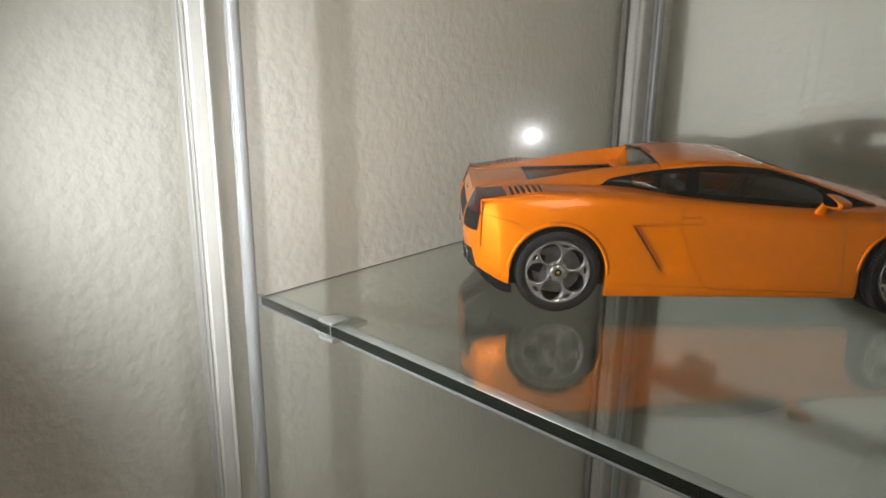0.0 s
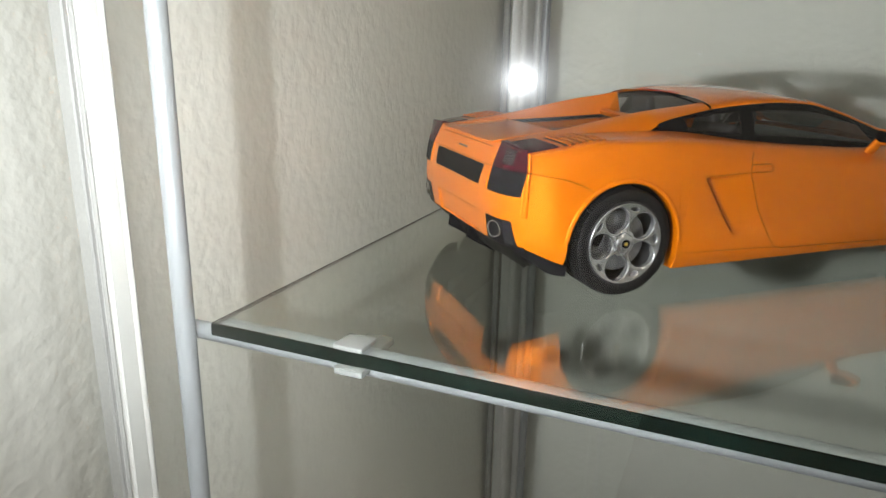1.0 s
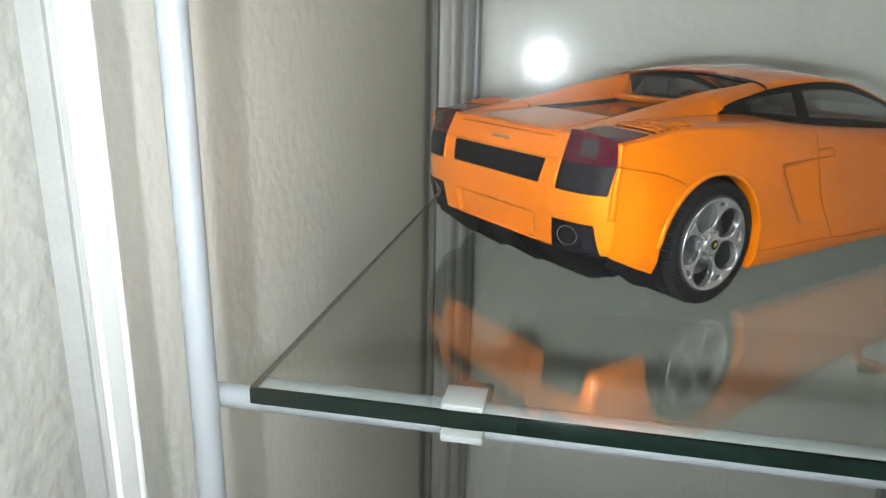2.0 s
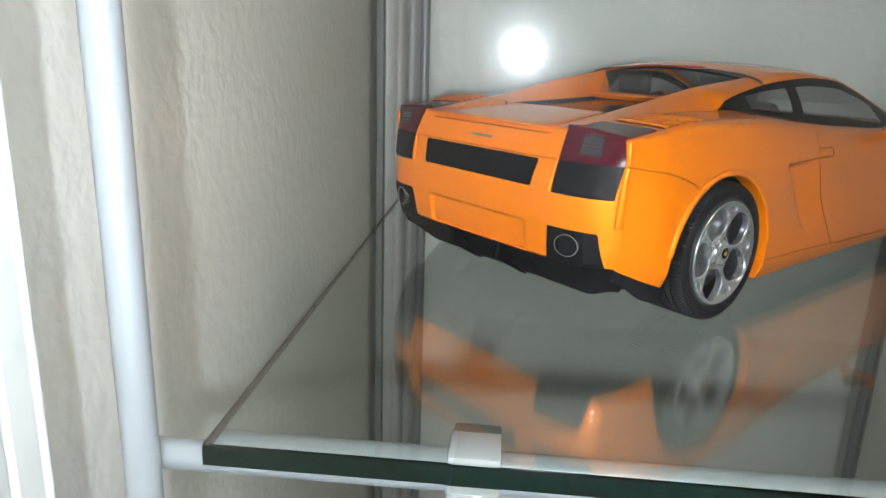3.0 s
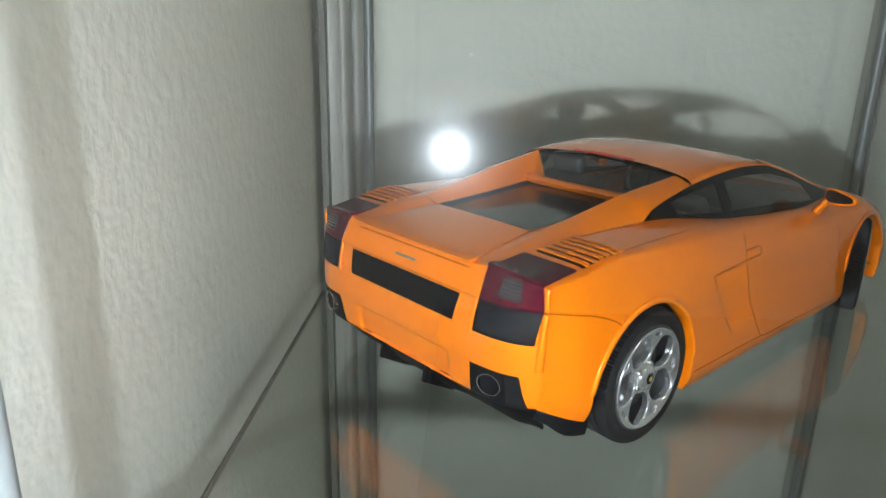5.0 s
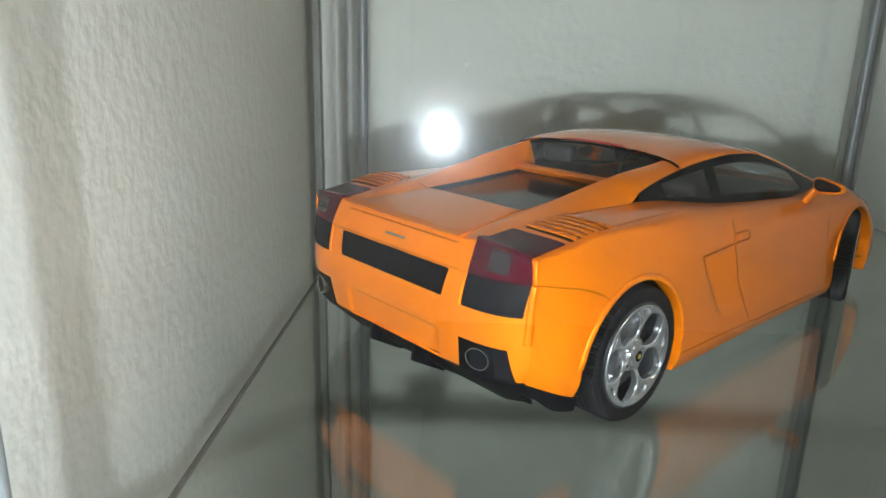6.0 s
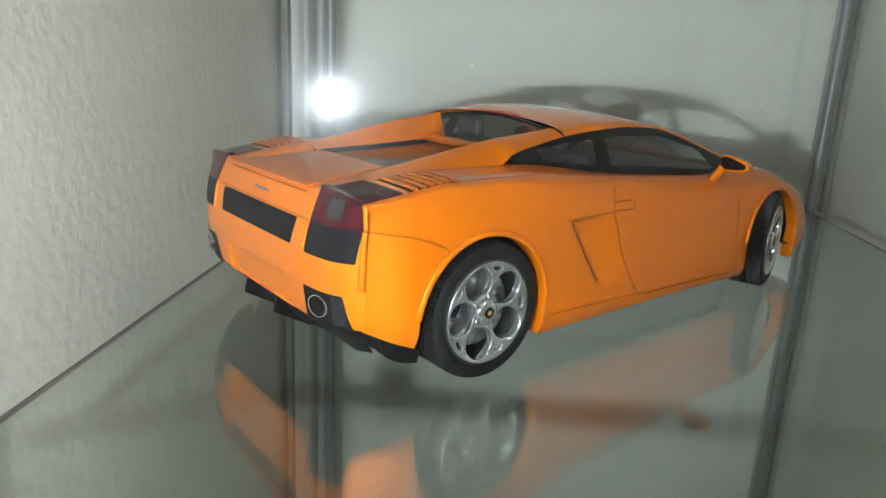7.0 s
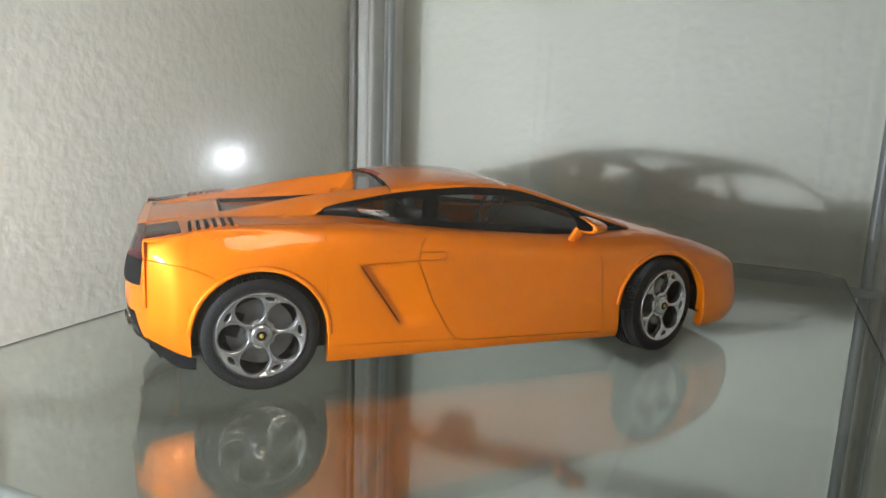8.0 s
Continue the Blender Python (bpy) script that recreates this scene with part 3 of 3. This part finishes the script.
def glazing(s):
    at = window_at(s)
    low = plate_of(at, [(382, 0.0), (2396, 0.0), (2396, 0.17), (382, 0.17)], 70, 2, 3, 8)
    cpart("window_trim", low, GLOSS, car, "black lower window trim")
    high = plate_of(at, [(382, 0.83), (2396, 0.83), (2396, 1.0), (382, 1.0)], 70, 2, 3, 8)
    cpart("window_trim", high, GLOSS, car, "black upper window trim")
    post = plate_of(at, [(945, 0.05), (1045, 0.05), (1085, 0.96), (995, 0.96)], 4, 10, 3.5, 10)
    cpart("pillar", post, GLOSS, car, "black pillar between the side windows")
    fore = plate_of(at, [(2090, 0.04), (2396, 0.04), (2396, 0.96), (1930, 0.96)], 8, 8, 2.5, 8)
    cpart("window_trim", fore, GLOSS, car, "black triangle at the front of the side window")
    tip = plate_of(at, [(382, 0.02), (585, 0.02), (560, 0.98), (382, 0.98)], 6, 6, 2.5, 8)
    cpart("window_trim", tip, GLOSS, car, "black rear tip of the quarter window")
    quarter = cpart("quarter_window", plate_of(at, [(500, 0.08), (960, 0.08), (1015, 0.93), (470, 0.93)], 12, 8, 1.5, 5), TINT, car, "dark tinted quarter window")
    door_glass = cpart("door_window", plate_of(at, [(1032, 0.08), (2110, 0.08), (1950, 0.93), (1072, 0.93)], 24, 8, 1.5, 5), TINT, car, "smoked side window")
    quarter.visible_shadow = door_glass.visible_shadow = False


mirrored(glazing)


def screen_at(x, a):
    y = (WINDOW_TOP_Y(x) - 50) * a
    z, c = WINDOW_TOP_Z(x) + 20, ROOF_Z(x) - 2
    return Vector((x, y, z + (c - z) * math.cos(math.pi / 2 * a) ** 0.8 if abs(a) < 1 else z))


screen = cpart("windscreen", plate_of(screen_at, [(1563, -0.97), (2400, -0.97), (2400, 0.97), (1563, 0.97)], 16, 16, -4, 5), TINT, car, "smoked windscreen")
screen.visible_shadow = False


def back_at(y, t):
    """Small upright rear window under the roof's edge."""
    roof = 1052 + 44 * math.cos(math.pi / 2 * min(abs(y) / 470, 1.0))
    return Vector((792 - 108 * (1 - t), y, 920 + (roof - 920) * t))


rear = cpart("rear_window", plate_of(back_at, [(-452, 0.0), (452, 0.0), (466, 0.95), (-466, 0.95)], 20, 6, 1, 5), TINT, car, "dark upright rear window")
rear.visible_shadow = False
cpart("rear_window_trim", plate_of(back_at, [(-436, 0.93), (436, 0.93), (440, 0.985), (-440, 0.985)], 20, 2, 2, 6), BLACK, car, "black trim under the roof edge")
cpart("brake_light", plate_of(lambda y, x: Vector((x, y, ROOF_Z(max(x, 790)) + 1 - (y / 300) ** 2 * 10)), [(-210, 796), (210, 796), (210, 822), (-210, 822)], 12, 2, 2.5, 6), BRAKE_RED, car, "red third brake light strip")


def bridge_at(y, t):
    return Vector((612 + 78 * t, y, 906 + 22 * math.sin(math.pi * (0.12 + 0.6 * t)) + 10 * smooth_step(330, 450, abs(y))))


cpart("rear_crossbar", plate_of(bridge_at, [(-446, 0.0), (446, 0.0), (452, 1.0), (-452, 1.0)], 24, 8, 8, 30), ORANGE, car, "orange bar across below the rear window")


def cover_at(x, a):
    return Vector((x, a * COVER_Y(x), COVER_Z(x) + 6 * (1 - a * a)))


cpart("engine_bay", box((-150, -400, 300), (630, 400, 860), 20), BLACK, car)
cpart("engine_cover", plate_of(cover_at, [(-166, -0.985), (622, -0.985), (622, 0.985), (-166, 0.985)], 14, 14, 2, 6), GLOSS, car, "dark glass engine cover")
for s in (-1, 1):
    wall = lambda x, t, s=s: Vector((x, s * (COVER_Y(x) - 3 * (1 - t)), COVER_Z(x) + 17 * t))
    cpart("cover_trim", plate_of(wall, [(-160, 0.0), (640, 0.0), (640, 1.0), (-160, 1.0)], 14, 3, 1, 4), BLACK, car, "black gill along the engine cover")
cpart("cover_frame", plate_of(cover_at, [(-172, -0.99), (-150, -0.99), (-150, 0.99), (-172, 0.99)], 2, 14, 3, 6), BLACK, car)

# tail: black panels, lamps, exhausts, lower skirt
cpart("tail_panel", plate_of(tail_at, [(-378, 594), (378, 594), (398, 714), (-398, 714)], 24, 6, 1.5, 5), BLACK, car, "black mesh panel across the tail")


def knobs(surface, y0, y1, z0, z1, pitch=12.5, rise=14.0):
    """Staggered rows of small raised points, as on a pressed grille."""
    bm = bmesh.new()
    for row in range(int((z1 - z0) / rise * 2)):
        z = z0 + 6 + row * rise / 2
        lean = (z - z0) * 0.1
        for i in range(int((y1 - y0) / pitch)):
            y = y0 + (i + 0.5 + 0.5 * (row % 2)) * pitch + lean * (1 - 2 * i * pitch / (y1 - y0)) * 0.2
            if y > y1 - 4:
                continue
            base = [bm.verts.new(surface(y + a, z + b) + Vector((-1.5, 0, 0))) for a, b in ((-5, 0), (0, -5), (5, 0), (0, 5))]
            tip = bm.verts.new(surface(y, z) + Vector((-7, 0, 0)))
            for j in range(4):
                bm.faces.new((base[j], base[(j + 1) % 4], tip))
    return bm


SKIRT_Z = curve((-560, 236), (-511, 208), (-431, 145), (-349, 127), (-320, 126))


def tail_corner(s):
    at = lambda y, z: tail_at(s * y, z)
    up = lambda x, y: top_at(x, y, s)
    lamp_body = cpart("tail_light", plate_of(at, [(511, 724), (787, 724), (778, 830), (501, 851)], 18, 10, 4, 10), LAMP_RED, car, "dark red tail light")
    cpart("lens", plate_of(at, [(598, 752), (700, 750), (694, 832), (600, 838)], 6, 8, 5.5, 8), LAMP_CLEAR, lamp_body, "clear reversing lamp lens")
    cpart("lens", plate_of(up, [(-556, 604), (-470, 612), (-466, 700), (-556, 694)], 6, 6, 5.5, 8), LAMP_CLEAR, lamp_body, "smoky upper end of the reversing lens")
    for z in (762, 776, 790, 804, 818):
        cpart("lens_rib", plate_of(at, [(604, z), (694, z - 1), (694, z + 4), (604, z + 5)], 5, 1, 8, 5), BARREL, lamp_body)
    sparks = knobs(at, 600, 772, 734, 750, 11.0, 12.0)
    tagged(cpart("reflector", sparks, LAMP_SPARK, lamp_body, smooth=0), "bright red reflector points", kind="stuff")
    cpart("cap", plate_of(up, [(-560, 504), (-400, 516), (-380, 787), (-558, 776)], 8, 18, 4, 10), LAMP_RED, lamp_body, "dark red lamp cover that wraps over the deck")
    rim = lambda y, t: tail_at(s * y, TAIL_TOP(y)).lerp(top_at(-560, y, s), t) + Vector((-4, 0, 6))
    cpart("edge", plate_of(rim, [(501, -0.08), (779, -0.08), (779, 1.1), (501, 1.1)], 18, 6, 9, 17), LAMP_RED, lamp_body)
    cpart("grille", plate_of(at, [(504, 587), (768, 585), (786, 726), (510, 726)], 16, 8, 2, 6), BLACK, car, "black honeycomb grille below the tail light")
    tagged(cpart("mesh_relief", knobs(at, 512, 776, 592, 722), KNOB, car, smooth=0), "raised black mesh points of the grille", kind="stuff")
    cpart("panel_gap", ribbon(at, [(766, 726), (797, 724)], 7), SEAM, car)
    cpart("tail_rib", plate_of(at, [(478, 588), (495, 588), (502, 720), (488, 720)], 2, 14, 6, 12), ORANGE, car, "raised orange edge beside the grille")
    for i in range(6):
        x = -352 + i * 42
        cpart("louvre_slot", plate_of(up, [(x, 540 + i * 3), (x + 19, 540 + i * 3), (x + 26, 790 + i * 2), (x + 7, 790 + i * 2)], 2, 12, 1.6, 4), BLACK, car)
        slat = plate_of(up, [(x + 19, 536 + i * 3), (x + 36, 536 + i * 3), (x + 43, 792 + i * 2), (x + 26, 792 + i * 2)], 4, 12, 9, 12)
        bmesh.ops.bevel(slat, geom=[e for e in slat.edges if e.calc_face_angle(0) > 1.0], offset=2.5, segments=2, affect="EDGES")
        cpart("louvre_slat", slat, ORANGE, car, "raised orange louvre slat")
    housing = cpart("exhaust_surround", plate_of(at, [(478, 285), (744, 285), (724, 442), (494, 442)], 16, 8, 1.8, 6), BLACK, car, "black mesh around the exhaust")
    tagged(cpart("mesh_relief", knobs(at, 664, 734, 300, 436), KNOB, housing, smooth=0), "raised black mesh points beside the exhaust", kind="stuff")
    bm = bmesh.new()
    prof = [(50, -40), (50, 8), (52, 14), (56, 14), (59, 5), (59, -40)]
    grid([[Vector((-r * 0 - d, r * 1.12 * math.cos(a), r * 0.9 * math.sin(a))) for r, d in prof] for a in [math.tau * i / 32 for i in range(33)]], bm=bm)
    bmesh.ops.remove_doubles(bm, verts=bm.verts, dist=0.5)
    turned = Matrix.Translation((tail_at(600, 380).x - 2, s * 600, 374)) @ Matrix.Rotation(radians(-13 * s), 4, "Z") @ Matrix.Diagonal((1, 0.92, 0.95, 1))
    bmesh.ops.transform(bm, matrix=turned, verts=bm.verts)
    tip = cpart("exhaust_tip", bm, CHROME, car, "oval chrome exhaust tip")
    bore = tube((-6, 0, 0), (60, 0, 0), 49, 24)
    bmesh.ops.transform(bore, matrix=turned, verts=bore.verts)
    cpart("bore", bore, BLACK, tip)
    cpart("panel_gap", ribbon(lambda x, z: side_at(x, z, s), [(-559, 724), (-380, 694), (-300, 668), (-240, 640), (-205, 612)], 6), SEAM, car)
    cpart("panel_gap", ribbon(up, [(-110, 797), (120, 786), (330, 782), (520, 774)], 4), SEAM, car)
    cpart("panel_gap", ribbon(up, [(-110, 556), (150, 592), (360, 632)], 4), SEAM, car)
    skirt = plate_of(lambda x, t: side_at(x, RAIL_Z[0](x) + 5, s) + Vector((0, -s * 12 * (1 - t), (SKIRT_Z(x) - RAIL_Z[0](x)) * (1 - t))), [(-557, 0.0), (-330, 0.0), (-330, 1.0), (-557, 1.0)], 14, 4, 2, 10)
    cpart("rear_skirt", skirt, BLACK, car, "black lower bumper corner")


mirrored(tail_corner)
cpart("panel_gap", ribbon(tail_at, [(-500, 722), (500, 722)], 4), SEAM, car)
cpart("spoiler_gap", ribbon(tail_at, [(-404, 820), (404, 820)], 6, 1.0), SEAM, car, "dark gap under the spoiler lip")
lip = plate_of(lambda y, t: Vector((-560 - 56 * t, y, DECK_Z(-560) + 11 - 12 * t)), [(-404, 0.0), (404, 0.0), (403, 1.0), (-403, 1.0)], 20, 3, 2.5, 9)
cpart("spoiler_lip", lip, ORANGE, car, "orange spoiler lip along the deck")
cpart("badge", plate_of(tail_at, [(-70, 764), (78, 764), (78, 774), (-70, 774)], 8, 2, 1.0, 3), IRON, car, "small silver lettering strip on the tail")


def skirt_at(y, t):
    p = tail_at(y, tail_low(y) + 6)
    side = smooth_step(560, 772, abs(y))
    foot = Vector((-445 - 62 * side, y * (0.97 + 0.03 * side), 104 + 78 * side))
    return foot.lerp(p, t) - Vector((0, 0, 30 * math.sin(math.pi * t) * smooth_step(330, 230, abs(y))))


cpart("diffuser", plate_of(skirt_at, [(-772, 0.0), (772, 0.0), (772, 1.0), (-772, 1.0)], 60, 8, 2.5, 10), BLACK, car, "black sloping tail diffuser")
for y in (-165, 165):
    fin = prism([(-648, 292), (-664, 206), (-470, 96), (-440, 104)], "y", y - 9, y + 9)
    bmesh.ops.bevel(fin, geom=fin.edges[:], offset=2.5, segments=2, affect="EDGES")
    cpart("diffuser_fin", fin, BLACK, car)

# doors, intakes, handles, mirrors


def flank_details(s):
    at = lambda x, z: side_at(x, z, s)
    gap = lambda pts, w=6: cpart("panel_gap", ribbon(at, pts, w), SEAM, car)
    gap([(974, 838), (958, 822), (906, 760), (878, 676), (967, 438), (1062, 262), (1108, 206), (1180, 194), (2080, 176)], 6)
    gap([(2070, 740), (2092, 600), (2092, 400), (2112, 190)], 5)
    # shade along the intake's front edge, painted as a dark strip
    cpart("intake_shade_line", ribbon(at, [(540, 664), (616, 554), (688, 444), (764, 330)], 10), INTAKE_SHADE, car, "dark painted line for the shade in the slanted air intake")
    gap([(520, 672), (700, 674), (874, 676)], 5)
    gap([(372, 232), (900, 214), (1110, 204)], 4)
    handle = cpart("door_handle", plate_of(at, [(896, 682), (1040, 680), (1046, 716), (904, 718)], 10, 5, 4, 7), ORANGE, car, "flush orange door handle")
    cpart("handle_gap", ribbon(at, [(890, 722), (1036, 721), (1054, 712), (1056, 688), (1042, 675), (888, 677)], 6, 3.0, 4.0), SEAM, handle)
    for axle, r, turn in ((0.0, ARCH + 9, (-2, 176)), (AXLE_F, ARCH - 5, (8, 176))):
        pts = [(axle + r * math.cos(radians(a)), WHEEL_Z + r * math.sin(radians(a))) for a in [turn[0] + (turn[1] - turn[0]) * i / 40 for i in range(41)]]
        cpart("arch_lip", bead(at, pts, 30, 11), ORANGE, car, "raised lip round the wheel arch", smooth=60)
    # mirror on its arm
    pod = bmesh.new()
    bmesh.ops.create_uvsphere(pod, u_segments=24, v_segments=14, radius=1)
    for v in pod.verts:
        k = 1.0 if v.co.x > 0 else 0.28
        square = lambda q: math.copysign(abs(q) ** 0.62, q)
        out = square(v.co.y) * s
        v.co = Vector((v.co.x * 112 * k, square(v.co.y) * 92, square(v.co.z) * (44 - 15 * out - 8 * v.co.x) - 8 * out))
    bmesh.ops.transform(pod, matrix=Matrix.Translation((1962, s * 902, 852)) @ Matrix.Rotation(radians(-s * 10), 4, "Z"), verts=pod.verts)
    mirror = cpart("wing_mirror", pod, ORANGE, car, "orange wing mirror")
    arm = tube((1928, s * 782, 738), (1948, s * 836, 836), 26, 14)
    bmesh.ops.scale(arm, vec=(1.6, 1, 1), space=Matrix.Translation((-1940, 0, 0)), verts=arm.verts)
    cpart("arm", arm, ORANGE, mirror)
    face = bmesh.new()
    bmesh.ops.create_cone(face, cap_ends=True, segments=28, radius1=1, radius2=1, depth=6)
    for v in face.verts:
        across, high = math.copysign(abs(v.co.x) ** 0.62, v.co.x), math.copysign(abs(v.co.y) ** 0.62, v.co.y)
        v.co = Vector((v.co.z, across * 74, high * (31 - 13 * across * s) - 9 * across * s + 4))
    bmesh.ops.transform(face, matrix=Matrix.Translation((1930, s * 902, 853)) @ Matrix.Rotation(radians(-s * 10), 4, "Z"), verts=face.verts)
    cpart("mirror_glass", face, GLOSS, mirror, "dark mirror glass")
    # front side marker and lower lip
    cpart("side_marker", plate_of(at, [(2985, 502), (3035, 495), (3035, 502), (2985, 509)], 4, 2, 1.5, 4), SEAM, car)


mirrored(flank_details)


def creases(s):
    """Rounded mouldings that catch the light: window sill, lamp edges and lid edges."""
    at = lambda y, z: tail_at(s * y, z)
    sill = lambda x, t: window_at(s)(x, t) + Vector((0, 0, -6))
    cpart("sill_moulding", bead(sill, [(400, -0.04), (2250, -0.04)], 0.08, 5), ORANGE, car, smooth=60)
    cpart("edge_moulding", bead(at, [(792, 826), (799, 730)], 26, 10, 12), ORANGE, car, smooth=60)
    cpart("edge_moulding", bead(at, [(796, 720), (786, 470)], 26, 10, 12), ORANGE, car, smooth=60)
    lid = lambda x, y: Vector((x, s * y, DECK_Z(x) + 8))
    cpart("lid_edge", bead(lid, [(-556, 402), (-180, 333)], 9, 4), ORANGE, car, smooth=60)


mirrored(creases)
rim_line = lambda y, t: Vector((-613 - t, y, DECK_Z(-560) - 1 - t * 0.2))
cpart("lid_edge", bead(rim_line, [(-400, 0), (400, 0)], 10, 5), ORANGE, car, smooth=60)

# wheels


def lathe(profile, segments=64):
    """Turned about the y axis from (radius, depth) pairs."""
    bm = bmesh.new()
    grid([[Vector((r * math.cos(a), d, r * math.sin(a))) for r, d in profile] for a in [math.tau * i / segments for i in range(segments + 1)]], bm=bm)
    bmesh.ops.remove_doubles(bm, verts=bm.verts, dist=0.2)
    return bm


def ring_of(bm, cx, cz, rx, rz, turn, y, count):
    c, s = math.cos(turn), math.sin(turn)
    vs = []
    for i in range(count):
        a = math.tau * i / count
        u, w = rx * math.cos(a), rz * math.sin(a)
        vs.append(bm.verts.new((cx + u * c - w * s, y, cz + u * s + w * c)))
    return [bm.edges.new((vs[i], vs[(i + 1) % count])) for i in range(count)]


def rim_face(r):
    """A flat five-hole wheel face with bevelled edges, outside at y = 0."""
    bm = bmesh.new()
    edges = ring_of(bm, 0, 0, r, r, 0, 0, 90)
    for i in range(5):
        a = radians(40 + 72 * i)
        edges += ring_of(bm, 0.612 * r * math.cos(a), 0.612 * r * math.sin(a), 0.322 * r, 0.318 * r, a, 0, 30)
        b = a + radians(36)
        edges += ring_of(bm, 0.85 * r * math.cos(b), 0.85 * r * math.sin(b), 0.045 * r, 0.11 * r, b, 0, 16)
    bmesh.ops.triangle_fill(bm, use_beauty=True, use_dissolve=False, edges=edges)
    inner = [e for e in bm.edges if len(e.link_faces) == 2]
    bmesh.ops.subdivide_edges(bm, edges=inner, cuts=2, use_grid_fill=True)
    bmesh.ops.triangulate(bm, faces=bm.faces[:])
    out = bmesh.ops.extrude_face_region(bm, geom=bm.faces[:])
    bmesh.ops.translate(bm, vec=(0, 34, 0), verts=[v for v in out["geom"] if isinstance(v, bmesh.types.BMVert)])
    bmesh.ops.recalc_face_normals(bm, faces=bm.faces)
    rims = [e for e in bm.edges if len(e.link_faces) == 2 and e.calc_face_angle(0) > 1.2 and max(v.co.y for v in e.verts) < 1]
    bmesh.ops.bevel(bm, geom=rims, offset=8, segments=3, affect="EDGES", profile=0.5)
    for v in bm.verts:
        d = math.hypot(v.co.x, v.co.z) / r
        turn = math.atan2(v.co.z, v.co.x) - radians(40)
        spoke = 0.5 - 0.5 * math.cos(5 * turn)
        v.co.y += 30 * max(0.0, 1 - d) ** 1.2 - 8 * smooth_step(0.86, 1.0, d) + 16 * (1 - spoke) * smooth_step(0.2, 0.45, d) * smooth_step(0.95, 0.8, d) - 12 * smooth_step(0.3, 0.12, d)
    return bm


def wheel(x, s, radius, width, turn=0.0, steer=0.0):
    """One wheel with its outer face on the side s."""
    place = Matrix.Translation((x * SC, s * (934 if not steer else 916) * SC, radius * SC)) @ Matrix.Rotation((0 if s < 0 else math.pi) + steer, 4, "Z") @ Matrix.Rotation(turn, 4, "Y")
    hub = new("wheel")
    hub.empty_display_size = 0.005
    hub.parent, hub.matrix_basis = car, place
    rr = radius * 0.785
    w = width
    prof = [(rr - 6, 8), (rr + 2, 3), (rr + 22, -2), (radius * 0.90, 0), (radius * 0.962, 8), (radius * 0.988, 20), (radius, 38)]
    for d in (62, 96, w / 2 - 8, w - 100, w - 66):
        prof += [(radius, d - 5), (radius - 9, d - 4), (radius - 9, d + 4), (radius, d + 5)] if 45 < d < w - 45 else []
    prof += [(radius, w - 38), (radius * 0.985, w - 18), (radius * 0.93, w), (rr, w - 6), (rr - 6, w - 12)]
    tyre = lathe(prof, 240)
    # tread blocks: fine cross grooves on the shoulders
    for v in tyre.verts:
        a = math.atan2(v.co.z, v.co.x) / math.tau * 240
        r = math.hypot(v.co.x, v.co.z)
        if r > radius * 0.97 and round(a) % 2 < 1 and not w / 2 - 20 < v.co.y < w / 2 + 4:
            k = (r - 11) / r
            v.co.x, v.co.z = v.co.x * k, v.co.z * k
    cpart("tyre", tyre, RUBBER, hub, "black ribbed rubber tyre", smooth=40)
    barrel = [(rr - 1, 12), (rr - 4, 4), (rr - 14, 2), (rr - 22, 10), (rr - 26, 50), (rr - 40, w * 0.6), (rr - 8, w - 10), (rr, w - 10)]
    rim = cpart("rim", lathe(barrel, 72), BARREL, hub, "silver alloy wheel rim", smooth=40)
    cpart("rim_face", rim_face(rr - 12), SILVER, hub, "silver five-hole alloy wheel face", smooth=35)
    cpart("hub_cap", lathe([(0, -6), (34, -6), (52, 0), (60, 9), (64, 24), (82, 28), (86, 42)], 10), SILVER, hub, "bright hub with wheel bolts")
    cpart("badge", lathe([(0, -9), (20, -9), (26, -7), (28, -1)], 20), GLOSS, hub, "black hub badge")
    cpart("emblem", lathe([(0, -12), (9, -12), (12, -10), (13, -6)], 12), GOLD, hub, "gold emblem on the hub")
    for i in range(5):
        a = radians(76 + 72 * i)
        cpart("bolt", tube((64 * math.cos(a), 6, 64 * math.sin(a)), (64 * math.cos(a), 30, 64 * math.sin(a)), 9, 8), CHROME, hub)
    cpart("brake_disc", lathe([(0, 96), (78, 92), (84, 84), (rr * 0.72, 84), (rr * 0.72, 104), (84, 104)], 48), IRON, hub)
    cal = box((-70, 70, rr * 0.42), (70, 118, rr * 0.8), 12, 2)
    bmesh.ops.rotate(cal, cent=(0, 0, 0), matrix=Matrix.Rotation(radians(60 if x else -70), 3, "Y"), verts=cal.verts)
    cpart("brake_caliper", cal, BLACK, hub)
    return hub


for s in (-1, 1):
    wheel(0.0, s, 318, 290)
    wheel(AXLE_F, s, 314, 235, radians(11), radians(17))
